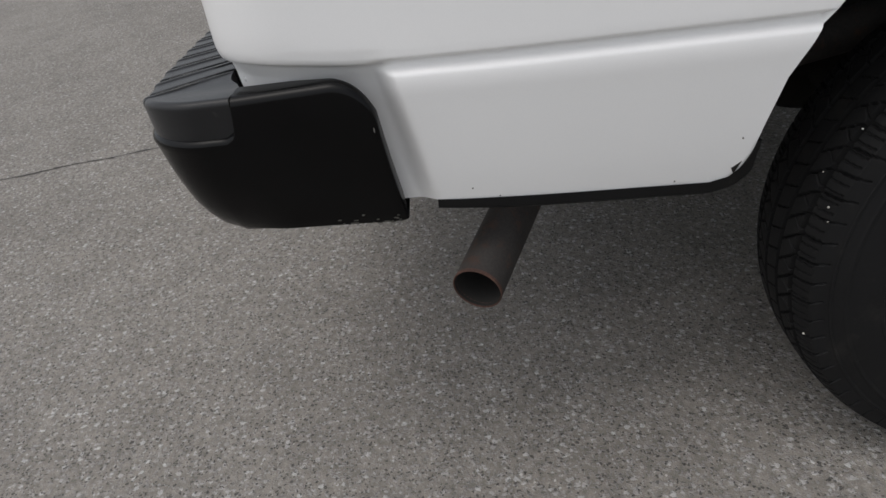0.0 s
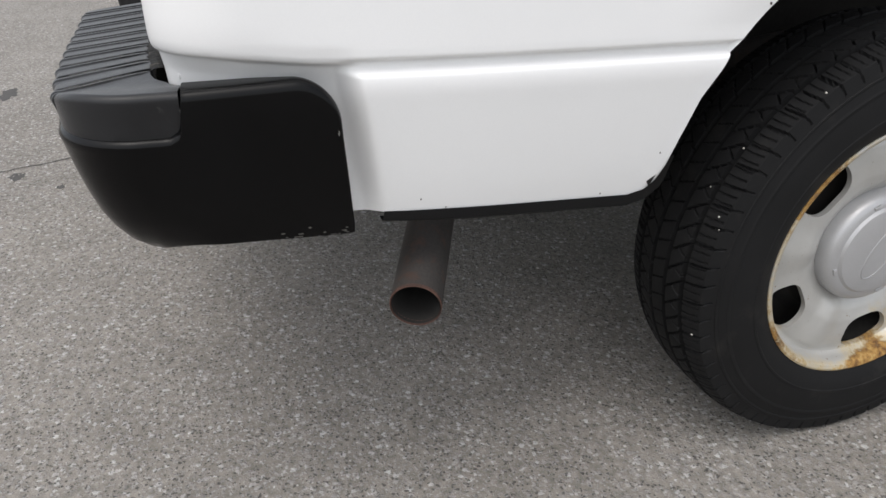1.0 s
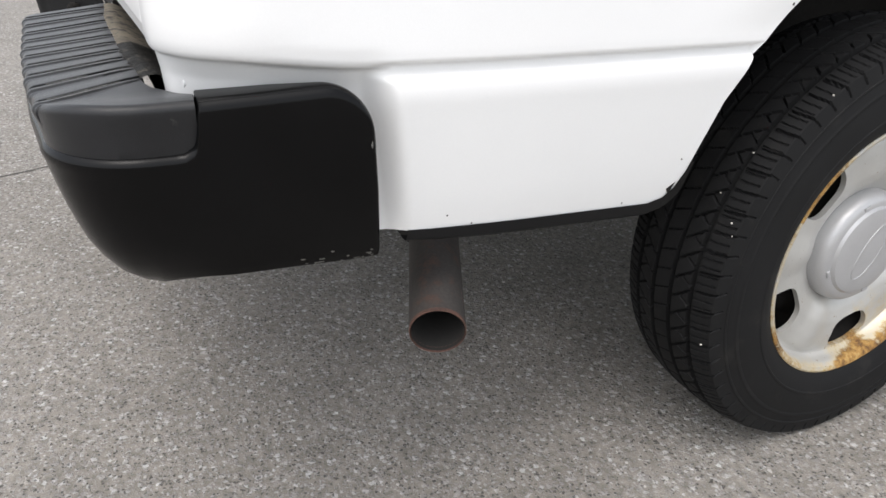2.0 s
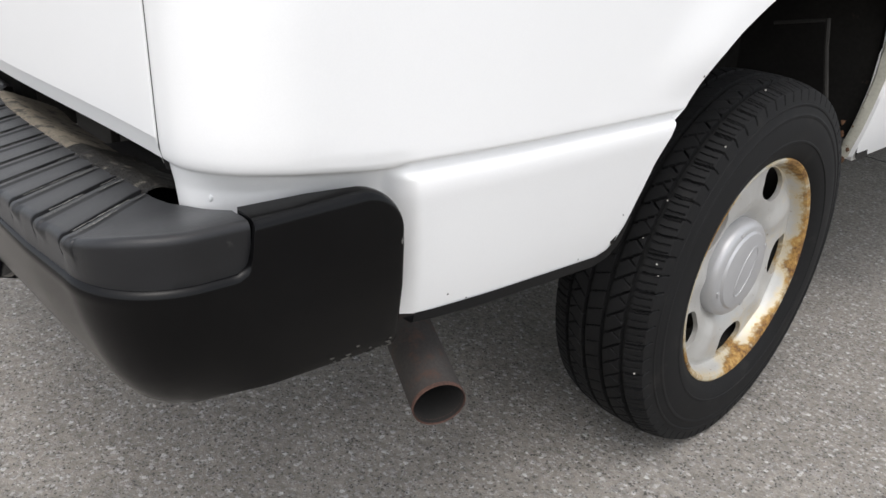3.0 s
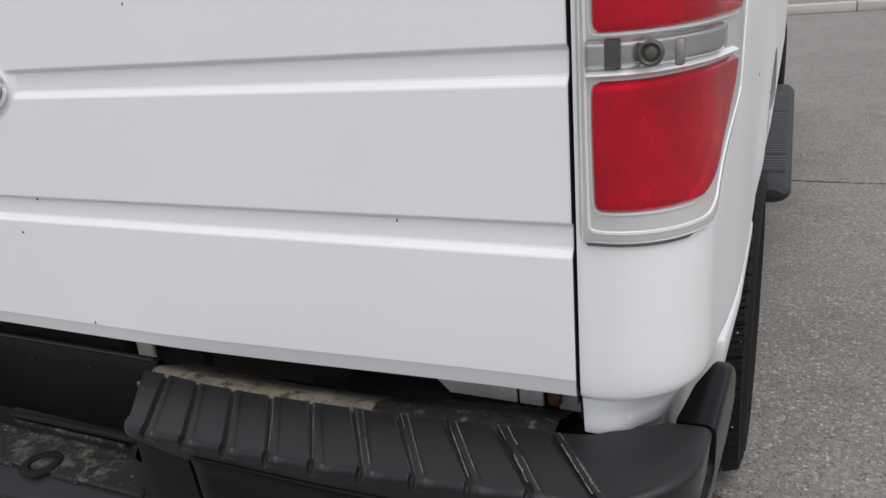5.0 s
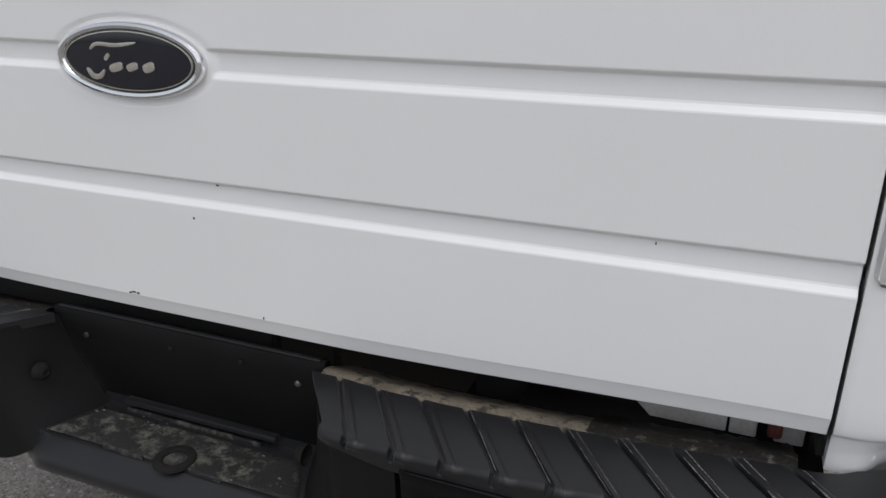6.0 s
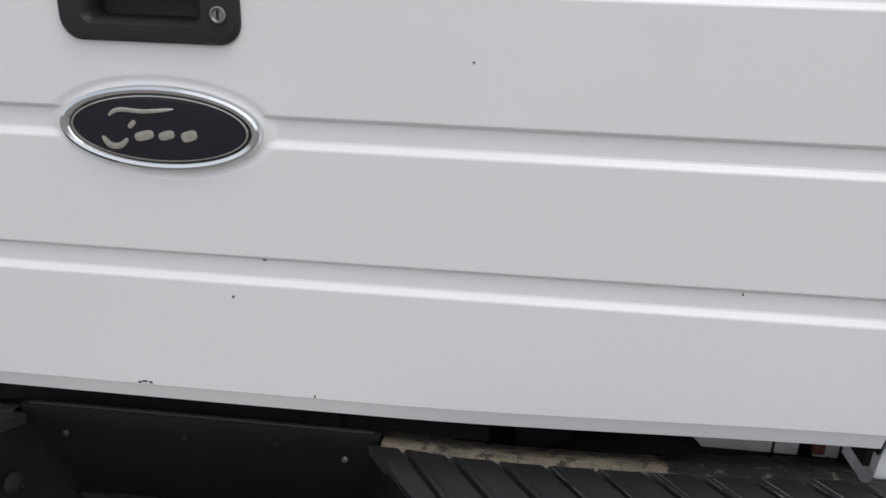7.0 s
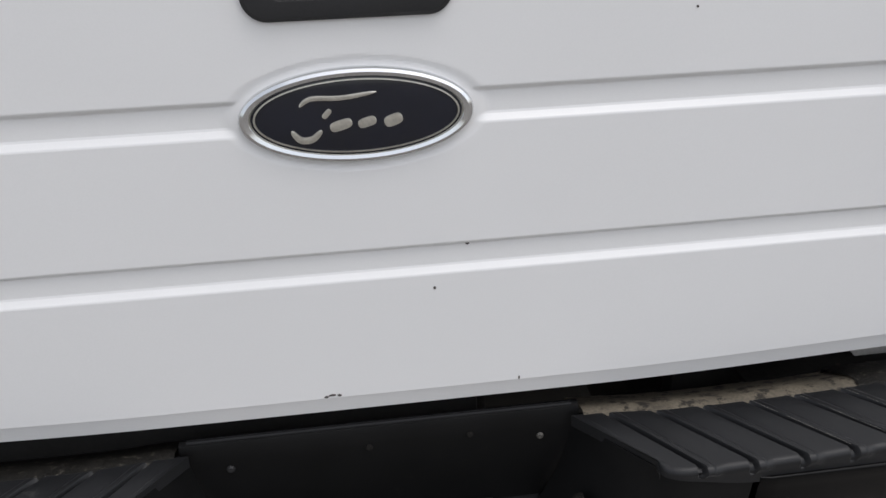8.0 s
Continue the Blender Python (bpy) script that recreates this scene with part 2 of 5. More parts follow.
def asphalt():
    """Worn asphalt: a grey-brown binder set with pale and dark stones of several sizes."""
    m, nt, p = nodes_of("worn_asphalt")
    tc = nt.nodes.new("ShaderNodeTexCoord")
    co = tc.outputs["Object"]
    wob = tex(nt, "Noise", 130, 3, co)
    shift = nt.nodes.new("ShaderNodeVectorMath")
    shift.operation = "MULTIPLY_ADD"
    nt.links.new(wob.outputs["Color"], shift.inputs[0])
    shift.inputs[1].default_value = (0.012, 0.012, 0.012)
    nt.links.new(co, shift.inputs[2])
    patch, stain = tex(nt, "Noise", 0.9, 6, co), tex(nt, "Noise", 6.0, 6, co, Roughness=0.65)
    fine = tex(nt, "Noise", 420, 3, co)
    col = ramp(nt, patch.outputs[0], ((0.3, (0.194, 0.177, 0.154)), (0.7, (0.255, 0.235, 0.207))))
    col = blend(nt, 1.0, col, ramp(nt, fine.outputs[0], ((0.3, 0.78), (0.7, 1.17))), "MULTIPLY")
    high = None
    for scale, share, size, lo, hi in ((220, 0.45, 0.44, 0.215, 0.295), (120, 0.54, 0.43, 0.18, 0.39), (75, 0.70, 0.42, 0.21, 0.47), (170, 0.84, 0.38, 0.035, 0.07)):
        v = tex(nt, "Voronoi", scale, co=shift.outputs[0])
        s = nt.nodes.new("ShaderNodeSeparateColor")
        nt.links.new(v.outputs["Color"], s.inputs[0])
        chosen = ramp(nt, s.outputs[0], ((share, 0.0), (share + 0.01, 1.0)))
        body = ramp(nt, v.outputs["Distance"], ((size * 0.8, 1.0), (size * 1.15, 0.0)))
        mask = maths(nt, "MULTIPLY", chosen, body)
        stone = ramp(nt, s.outputs[1], ((0.0, (lo, lo * 0.95, lo * 0.88)), (0.5, ((lo + hi) / 2, (lo + hi) / 2 * 0.95, (lo + hi) / 2 * 0.90)), (1.0, (hi, hi * 0.98, hi * 0.95))))
        col = blend(nt, maths(nt, "MULTIPLY", mask, 0.85), col, stone)
        dome = maths(nt, "MULTIPLY", mask, maths(nt, "SUBTRACT", 1.0, v.outputs["Distance"]))
        dome = maths(nt, "MULTIPLY", dome, 60.0 / scale)
        high = dome if high is None else maths(nt, "ADD", high, dome)
    mottle = tex(nt, "Noise", 58, 5, co, Roughness=0.6)
    col = blend(nt, 1.0, col, ramp(nt, mottle.outputs[0], ((0.30, 0.70), (0.5, 1.0), (0.70, 1.28))), "MULTIPLY")
    high = maths(nt, "ADD", high, maths(nt, "MULTIPLY", mottle.outputs[0], 0.8))
    pits = tex(nt, "Voronoi", 105, co=shift.outputs[0])
    sp = nt.nodes.new("ShaderNodeSeparateColor")
    nt.links.new(pits.outputs["Color"], sp.inputs[0])
    pit = maths(nt, "MULTIPLY", ramp(nt, sp.outputs[2], ((0.66, 0.0), (0.68, 1.0))), ramp(nt, pits.outputs["Distance"], ((0.20, 1.0), (0.40, 0.0))))
    col = blend(nt, maths(nt, "MULTIPLY", pit, 0.8), col, (0.055, 0.052, 0.048))
    high = maths(nt, "SUBTRACT", high, maths(nt, "MULTIPLY", pit, 0.5))
    col = blend(nt, 1.0, col, ramp(nt, stain.outputs[0], ((0.28, 0.84), (0.55, 1.03), (0.75, 1.10))), "MULTIPLY")
    nt.links.new(col, p.inputs["Base Color"])
    p.inputs["Roughness"].default_value = 0.84
    p.inputs["Specular IOR Level"].default_value = 0.35
    relief(nt, p, high, 0.65, 0.004)
    return m


WHEEL_PAINT = wheel_paint()
ASPHALT = asphalt()
CAP_SILVER = surface("silver_plastic_cap", (0.41, 0.41, 0.415), 0.06, 0.38, 0.35, 400, 20, 0.05, 0.0002, wear=(0.16, 0.14, 0.11), wear_at=0.72)


# ---------------------------------------------------------------- mesh helpers
def put(name, bm, material, parent=None, label="", sharp=32, merge=True):
    if merge:
        bmesh.ops.remove_doubles(bm, verts=bm.verts, dist=2e-5)
        bmesh.ops.dissolve_degenerate(bm, edges=bm.edges, dist=1e-5)
    me = bpy.data.meshes.new(name)
    bm.to_mesh(me)
    bm.free()
    me.materials.append(material)
    me.polygons.foreach_set("use_smooth", [True] * len(me.polygons))
    me.set_sharp_from_angle(angle=radians(sharp))
    ob = new(name, me)
    if parent:
        ob.parent = parent
    if label:
        ob["label"] = label
    return ob


def part(name, bm, material, parent, label="", sharp=32, merge=True):
    return put(name, bm, material, parent, label, sharp, merge)


def thing(name, label, category, at=(0, 0, 0), kind="", group=""):
    return tagged(new(name), label, category, group, kind) if at == (0, 0, 0) else _placed(name, label, category, at, kind, group)


def _placed(name, label, category, at, kind, group):
    ob = tagged(new(name), label, category, group, kind)
    ob.location = at
    return ob


def sheet(cols, rows, at, bm=None, closed=False):
    """A grid of quads: at(c, r) gives the point."""
    bm = bm or bmesh.new()
    g = [[bm.verts.new(at(c, r)) for r in rows] for c in cols]
    n = len(g)
    for i in range(n if closed else n - 1):
        a, b = g[i], g[(i + 1) % n]
        for j in range(len(rows) - 1):
            bm.faces.new((a[j], b[j], b[j + 1], a[j + 1]))
    return bm


def block(x0, x1, y0, y1, z0, z1, bevel=0.0, bm=None, seg=2):
    bm = bm or bmesh.new()
    made = bmesh.ops.create_cube(bm, size=1.0)["verts"]
    for v in made:
        v.co = Vector(((x0 + x1) / 2 + v.co.x * (x1 - x0), (y0 + y1) / 2 + v.co.y * (y1 - y0), (z0 + z1) / 2 + v.co.z * (z1 - z0)))
    if bevel:
        edges = list({e for v in made for e in v.link_edges})
        bmesh.ops.bevel(bm, geom=edges, offset=bevel, segments=seg, affect="EDGES", profile=0.5)
    return bm


def turned(profile, steps, axis_at=(0, 0, 0), bm=None, squash=(1, 1)):
    """A profile of (along x, radius) turned about the x axis."""
    bm = bm or bmesh.new()
    ax, ay, az = axis_at
    return sheet(range(steps), profile, lambda k, p: (ax + p[0], ay + p[1] * squash[0] * math.cos(2 * math.pi * k / steps), az + p[1] * squash[1] * math.sin(2 * math.pi * k / steps)), bm, True)


def tube(points, radius, steps=20, bm=None, cap=False):
    """A round tube along points."""
    bm = bm or bmesh.new()
    pts = [Vector(p) for p in points]
    rings, up = [], Vector((0, 0, 1))
    for i, p in enumerate(pts):
        d = (pts[min(i + 1, len(pts) - 1)] - pts[max(i - 1, 0)]).normalized()
        a = d.cross(up if abs(d.z) < 0.95 else Vector((1, 0, 0))).normalized()
        b = a.cross(d)
        r = radius[i] if isinstance(radius, (list, tuple)) else radius
        rings.append([bm.verts.new(p + (a * math.cos(2 * math.pi * k / steps) + b * math.sin(2 * math.pi * k / steps)) * r) for k in range(steps)])
    for u, w in zip(rings, rings[1:]):
        for k in range(steps):
            bm.faces.new((u[k], u[(k + 1) % steps], w[(k + 1) % steps], w[k]))
    if cap:
        bm.faces.new(rings[0])
        bm.faces.new(list(reversed(rings[-1])))
    return bm


def steps_of(a, b, d):
    n = max(1, round((b - a) / d))
    return [a + (b - a) * i / n for i in range(n + 1)]


def smooth(a, b, x):
    t = min(1.0, max(0.0, (x - a) / (b - a)))
    return t * t * (3 - 2 * t)


def curve_of(points):
    xs, ys = zip(*points)
    return lambda x: float(np.interp(x, xs, ys))


def along(points, c):
    """Point at c, 0 to 1, of a smoothed line."""
    pts = [Vector(p) for p in points]
    t = c * (len(pts) - 1)
    i = min(int(t), len(pts) - 2)
    p0, p1, p2, p3 = pts[max(0, i - 1)], pts[i], pts[i + 1], pts[min(len(pts) - 1, i + 2)]
    f = t - i
    return 0.5 * (2 * p1 + (p2 - p0) * f + (2 * p0 - 5 * p1 + 4 * p2 - p3) * f * f + (3 * p1 - p0 - 3 * p2 + p3) * f ** 3)


def mirrored(at, side):
    return lambda c, r: (lambda p: (side * p[0], p[1], p[2]))(at(c, r))


# ---------------------------------------------------------------- ground
ground = tagged(new("ground", bpy.data.meshes.new("ground")), "worn grey asphalt of a car park", "ground", kind="structure")
bm = bmesh.new()
edge = [-2500, -300, -40, -8, 8, 40, 300, 2500]
sheet(edge, edge, lambda x, y: (x, y, 0.0), bm)
bm.to_mesh(ground.data)
bm.free()
ground.data.materials.append(ASPHALT)


# ---------------------------------------------------------------- pickup truck
truck = thing("pickup_truck", "white pickup truck with black bumper and rusting steel wheels", "pickup truck")
HALF, CORNER = 0.986, 0.100
AXLE_Y, AXLE_Z = 1.122, 0.378
BED_END = 2.115

RAKE = 0.018  # the body's lines fall towards the front
arch_of = curve_of(((0.0, 0.962), (0.06, 0.957), (0.17, 0.927), (0.223, 0.903), (0.29, 0.868), (0.348, 0.826), (0.375, 0.793), (0.409, 0.744), (0.438, 0.69), (0.455, 0.63), (0.465, 0.590), (0.475, 0.566), (0.490, 0.551), (0.515, 0.545), (0.53, 0.545)))
sill_of = curve_of(((0.0, 0.570), (0.25, 0.568), (0.61, 0.545), (1.1, 0.53), (1.6, 0.52), (2.1, 0.513)))


arch_front = curve_of(((1.10, 0.961), (1.125, 0.962), (1.16, 0.969), (1.22, 0.977), (1.30, 0.981), (1.37, 0.974), (1.43, 0.959), (1.475, 0.937), (1.51, 0.909), (1.54, 0.871), (1.562, 0.829), (1.576, 0.78), (1.584, 0.72), (1.589, 0.64), (1.593, 0.56), (1.598, 0.530), (1.61, 0.520)))


def arch(y, centre=1.125):
    """Height of the lower edge of the body side at y, before the rake."""
    if centre < y < 1.61:
        return arch_front(y) + RAKE * (y - 0.22)
    d = abs(y - centre)
    if d > 0.512 or y > centre:
        z = sill_of(y)
    elif d < 0.40:
        z = sum(arch_of(max(0, d + k * 0.014)) for k in (-1, 0, 1)) / 3
    else:
        z = arch_of(d)
    return z + RAKE * max(0.0, y - 0.22)


def taper(y, z):
    """How far the side draws in towards the rear corner."""
    return 0.017 * (1 - smooth(0.02, 0.42, y)) + 0.022 * smooth(0.93, 1.08, z) * (1 - smooth(0.02, 0.20, y))


def plan(s, half=HALF, r=CORNER, start=0.8555):
    """The body's outline in plan from the tailgate's edge round the corner to the side: point and outward normal."""
    flat = half - r - start
    if s <= flat:
        return start + s, 0.0, 0.0, -1.0
    a = (s - flat) / r
    if a <= math.pi / 2:
        return half - r + r * math.sin(a), r - r * math.cos(a), math.sin(a), -math.cos(a)
    return half, r + (s - flat - r * math.pi / 2), 1.0, 0.0


S_SIDE = HALF - CORNER - 0.8555 + CORNER * math.pi / 2  # where the side begins, at y = CORNER


def s_of(y):
    return S_SIDE + y - CORNER


side_in = curve_of(((0.54, -0.040), (0.56, -0.034), (0.60, -0.024), (0.66, -0.013), (0.715, -0.004), (0.738, 0.0), (0.751, -0.0004), (0.755, -0.0016), (0.7585, -0.0065), (0.762, -0.0118), (0.765, -0.0132), (0.769, -0.0138), (0.771, -0.0125), (0.773, -0.0040), (0.775, -0.0012), (0.777, -0.0004), (0.785, 0.0), (1.0, 0.0), (1.1, -0.003), (1.2, -0.009), (1.3, -0.018), (1.36, -0.027), (1.4, -0.04)))
rear_in = curve_of(((0.54, -0.052), (0.70, -0.046), (0.745, -0.034), (0.758, -0.027), (0.765, -0.024), (0.7665, -0.021), (0.769, -0.0085), (0.772, -0.005), (0.777, -0.0025), (0.79, 0.0), (1.2, 0.0), (1.36, -0.01), (1.4, -0.012)))
BODY_Z = [0.545, 0.56, 0.58, 0.60, 0.63, 0.66, 0.69, 0.715, 0.728, 0.738, 0.745, 0.751, 0.755, 0.7585, 0.762, 0.765, 0.767, 0.769, 0.771, 0.773, 0.775, 0.777, 0.779, 0.7805, 0.782, 0.7835, 0.785, 0.787, 0.79, 0.795, 0.80, 0.82, 0.84, 0.86, 0.88, 0.90, 0.92, 0.94, 0.96, 0.98, 1.0, 1.04, 1.08, 1.12, 1.16, 1.2, 1.25, 1.3, 1.34, 1.36, 1.372]


ARCH_LINE = [(0.66 + 0.96 * i / 60, arch(0.66 + 0.96 * i / 60)) for i in range(61)]


lower_line = curve_of(((0.52, -0.043), (0.56, -0.034), (0.60, -0.024), (0.66, -0.013), (0.72, -0.004), (0.80, 0.0)))


def body_point(s, z, lo, lift=0.0):
    x, y, nx, ny = plan(s)
    edge_y = 0.222 + 0.17 * max(0.0, 0.76 - z)
    w = smooth(edge_y - 0.028, edge_y + 0.005, y)
    rise = 0.014 * (1 - smooth(0.04, 0.20, y))
    off = side_in(z) * w + rear_in(z - rise) * (1 - w) * (0.34 + 0.56 * smooth(0.865, 0.945, x))
    if x > HALF - 0.001 and abs(y - 1.14) < 0.75 and z > 0.78:
        gap = min(math.hypot(y - ya, z - za) for ya, za in ARCH_LINE)
        off += 0.010 * (1 - smooth(0.01, 0.13, gap)) * smooth(0.785, 0.86, z)
    if y > 1.5 and z < 0.80:
        keep = smooth(1.60, 1.68, y)
        off = off * keep + (1 - keep) * lower_line(z)
    off += lift
    x -= taper(y, z) * max(0.0, (x - 0.86) / (HALF - 0.86))
    fold = 0.0012 * (1 - smooth(-0.003, -0.0005, s))
    return x + nx * off, y + ny * off + fold, max(z, lo) - RAKE * max(0.0, y - 0.22)


def body_low(s):
    x, y, _, _ = plan(s)
    if y < 0.05:
        return 0.733
    if y < 0.12:
        return 0.733 - (0.733 - 0.566) * smooth(0.05, 0.12, y)
    return arch(y)


def bed_side(side):
    cols = [-0.02, -0.003, -0.0022] + steps_of(0, S_SIDE, 0.008) + steps_of(s_of(CORNER), s_of(0.19), 0.008)[1:] + steps_of(s_of(0.19), s_of(0.27), 0.002)[1:] + steps_of(s_of(0.27), s_of(0.60), 0.01)[1:] + steps_of(s_of(0.60), s_of(0.72), 0.0022)[1:] + steps_of(s_of(0.72), s_of(1.50), 0.012)[1:] + steps_of(s_of(1.50), s_of(1.565), 0.004)[1:] + steps_of(s_of(1.565), s_of(1.62), 0.001)[1:] + steps_of(s_of(1.62), s_of(1.73), 0.02)[1:] + steps_of(s_of(1.73), s_of(BED_END), 0.03)[1:]
    rows = [("lip", 0)] + [("z", z) for z in BODY_Z] + [("top", 0), ("in", 0)]

    def at(s, r):
        if s < -0.01:
            x, y, z = at(-0.003, r)
            return x, y + 0.045, z
        lo = body_low(s)
        if r[0] == "z":
            return body_point(s, max(r[1], lo), lo)
        if r[0] == "lip":
            x, y, z = body_point(s, lo, lo, -0.032)
            return x, y, z + 0.004
        x, y, z = body_point(s, 1.372, lo, -0.010 if r[0] == "top" else -0.06)
        return x, y, z + 0.006

    p = part("bed_side", sheet(cols, rows, mirrored(at, side)), WHITE, truck, "white painted bed side with a pressed crease", sharp=52)
    # black edging under the lower panel and up the arch's foot
    line = [(y, arch(y) - RAKE * max(0.0, y - 0.22)) for y in steps_of(0.252, 0.60, 0.03) + steps_of(0.60, 0.664, 0.004)[1:]]
    rows = [(0.002, -0.002), (0.002, 0.003), (0.0005, 0.016), (-0.003, 0.0195), (-0.02, 0.0195)]

    def strip(k, r):
        y, z = line[k]
        (ya, za), (yb, zb) = line[max(0, k - 1)], line[min(len(line) - 1, k + 1)]
        dy, dz = yb - ya, zb - za
        n = math.hypot(dy, dz)
        x = body_point(s_of(y), z + RAKE * max(0.0, y - 0.22), 0.0)[0]
        end = (1.0 - 0.6 * smooth(len(line) - 5, len(line) - 1, k)) * (0.75 + 0.15 * smooth(0, 4, k))
        return x + r[0], y + dz / n * r[1] * end, z - dy / n * r[1] * end

    part("edge_seal", sheet(range(len(line)), rows, mirrored(strip, side)), WALL_BLACK, p, "black rubber edging")
    # inner wall, floor edge and well
    part("inner_wall", block(min(side * 0.80, side * 0.93), max(side * 0.80, side * 0.93), 0.06, BED_END - 0.02, 1.03, 1.37, 0.008), WHITE, p)
    cols = steps_of(0.64, 1.68, 0.02)

    def well(y, r):
        x, grow = r
        z = arch(y) - RAKE * max(0.0, y - 0.22)
        if grow < -1:
            return x, y, 0.60
        return x, 1.14 + (y - 1.14) * (1 + max(0, grow) * 0.03), z + grow * 0.045

    part("wheel_well", sheet(cols, [(0.958, 0.06), (0.945, 0.9), (0.80, 1.1), (0.62, 1.1), (0.60, 0.0), (0.60, -8.0)], mirrored(well, side)), UNDER_BLACK, p, "black dirty wheel well")
    part("well_brace", tube([(side * 0.857, 1.50, 0.84), (side * 0.868, 1.50, 0.78), (side * 0.898, 1.50, 0.66)], 0.0055, 8), BRACE, p, "grey steel brace in the wheel well")
    part("well_brace", tube([(side * 0.740, 1.50, 0.815), (side * 0.862, 1.50, 0.837)], 0.004, 8), BRACE, p, "grey steel brace in the wheel well")
    # dusty return flange round the front half of the arch
    line2 = [(y, arch(y) - RAKE * max(0.0, y - 0.22)) for y in steps_of(1.10, 1.50, 0.012) + steps_of(1.50, 1.57, 0.004)[1:] + steps_of(1.57, 1.598, 0.001)[1:]]

    def flange_at(k, r):
        y, z = line2[k]
        x = HALF + lower_line(z) + 0.007 * smooth(0.76, 0.88, z)
        return x - 0.003 - r[0], y - 0.002 + r[1], z - 0.0015 + r[2]

    part("arch_flange", sheet(range(len(line2)), [(0.0, 0.0, 0.0), (0.005, -0.001, -0.002), (0.012, -0.002, -0.003), (0.021, -0.002, -0.003), (0.023, 0.0, 0.01)], mirrored(flange_at, side)), ARCH_DUST, p, "dusty grey return flange of the wheel arch")
    return p


for side in (1, -1):
    bed_side(side)

# bed floor, front wall, rear sill and frame
part("bed_floor", block(-0.595, 0.595, 0.06, BED_END - 0.02, 0.80, 0.86, 0.006), WHITE, truck)
part("bed_front_wall", block(-0.80, 0.80, BED_END - 0.06, BED_END - 0.02, 0.86, 1.372, 0.006), WHITE, truck)
part("underbody", block(-0.58, 0.58, 0.55, 5.3, 0.60, 0.79, 0.02), UNDER_BLACK, truck, "dark dirty underbody")
for side in (1, -1):
    x = 0.42 * side
    part("frame_rail", block(x - 0.04, x + 0.04, 0.05 if side > 0 else 0.47, 5.3, 0.48, 0.62, 0.012), UNDER_BLACK, truck)
part("rear_axle", tube([(-0.74, AXLE_Y, AXLE_Z), (0.74, AXLE_Y, AXLE_Z)], 0.042, 16), UNDER_BLACK, truck)
bm = bmesh.new()
bmesh.ops.create_uvsphere(bm, u_segments=18, v_segments=12, radius=0.15, matrix=Matrix.Translation((0.05, AXLE_Y, AXLE_Z + 0.01)))
part("differential", bm, UNDER_BLACK, truck)


# ---------------------------------------------------------------- tailgate
GATE_W = 0.8480
GROOVES = (0.935, 1.102, 1.269)


def gate_profile():
    """The gate's section: a rolled foot, three grooves with a steep upper wall and a sloping lower one, a rolled top."""
    pts = [(0.767, 0.022), (0.768, 0.0085), (0.770, 0.0058), (0.7905, 0.0006), (0.7920, 0.0), (0.800, 0.0)]
    for g in GROOVES:
        pts += [(g + 0.0018, 0.0), (g + 0.0038, 0.0006), (g + 0.0100, 0.0054), (g + 0.0124, 0.0063), (g + 0.0300, 0.0068), (g + 0.0330, 0.0072), (g + 0.0342, 0.0068), (g + 0.0385, 0.0006), (g + 0.0400, 0.0)]
    return pts + [(1.35, 0.0), (1.365, 0.006), (1.374, 0.02), (1.376, 0.045)]


gate_depth = curve_of(gate_profile())
GATE_Z = [z for z, d in gate_profile()] + [0.780, 0.84, 0.88, 0.92, 1.0, 1.05, 1.33, 1.358, 1.370]
for g in GROOVES:
    GATE_Z += [g + d for d in (-0.004, -0.0001, 0.004, 0.015, 0.023, 0.0336, 0.036, 0.0392, 0.044)]
GATE_Z = sorted(set(round(z, 4) for z in GATE_Z))
EMB_Z = 1.121
gate = tagged(new("tailgate"), "closed white tailgate with three pressed grooves")
gate.parent = truck
gate.location = (0, -0.0062, 0)


def gate_at(x, z):
    y = gate_depth(z)
    # shallow dish pressed round the emblem, which ends the groove
    e = math.hypot(x / 0.1225, (z - EMB_Z) / 0.0535)
    k = 1 - smooth(0.98, 1.10, e)
    y = y * (1 - k) + 0.0030 * k
    k = (1 - smooth(0.102, 0.125, abs(x))) * smooth(1.17, 1.20, z)
    y = y * (1 - k)
    ed = max(0.0, abs(x) - (GATE_W - 0.0018)) / 0.0018
    y += 0.0065 * (x / 0.85) ** 2  # the gate is slightly crowned
    z += (0.0130 * smooth(0.25, 0.85, abs(x)) - 0.0025) * (1 - smooth(0.785, 0.88, z))  # the foot rises to both ends
    return x, y + 0.0018 * (1 - math.sqrt(max(0.0, 1 - ed * ed))), z


cols = sorted([-GATE_W + i * 0.0003 for i in range(7)] + [GATE_W - i * 0.0003 for i in range(7)] + steps_of(-0.82, -0.16, 0.03) + steps_of(-0.155, 0.155, 0.0025) + steps_of(0.16, 0.82, 0.03))
extra = steps_of(1.05, 1.20, 0.0025) + steps_of(1.21, 1.33, 0.01)
skin_rows = sorted(set(GATE_Z + [round(z, 4) for z in extra]))
bm = sheet(cols, skin_rows, gate_at)
hole_faces = [f for f in bm.faces if abs(f.calc_center_median().x + 0.006) < 0.075 and 1.218 < f.calc_center_median().z < 1.309]
bmesh.ops.delete(bm, geom=hole_faces, context="FACES")
part("outer_skin", bm, WHITE, gate, "white painted pressed steel", sharp=14)
# gate ends coloured dark for the shade in the side gaps
for sx in (-1, 1):
    part("end_seal", sheet([0.0, 0.04], skin_rows, lambda d, z: (sx * (GATE_W - d * 0.05), gate_at(sx * GATE_W, z)[1] + d, z)), SOOT_SHADE, gate, "dark weatherstrip along the gate's end")
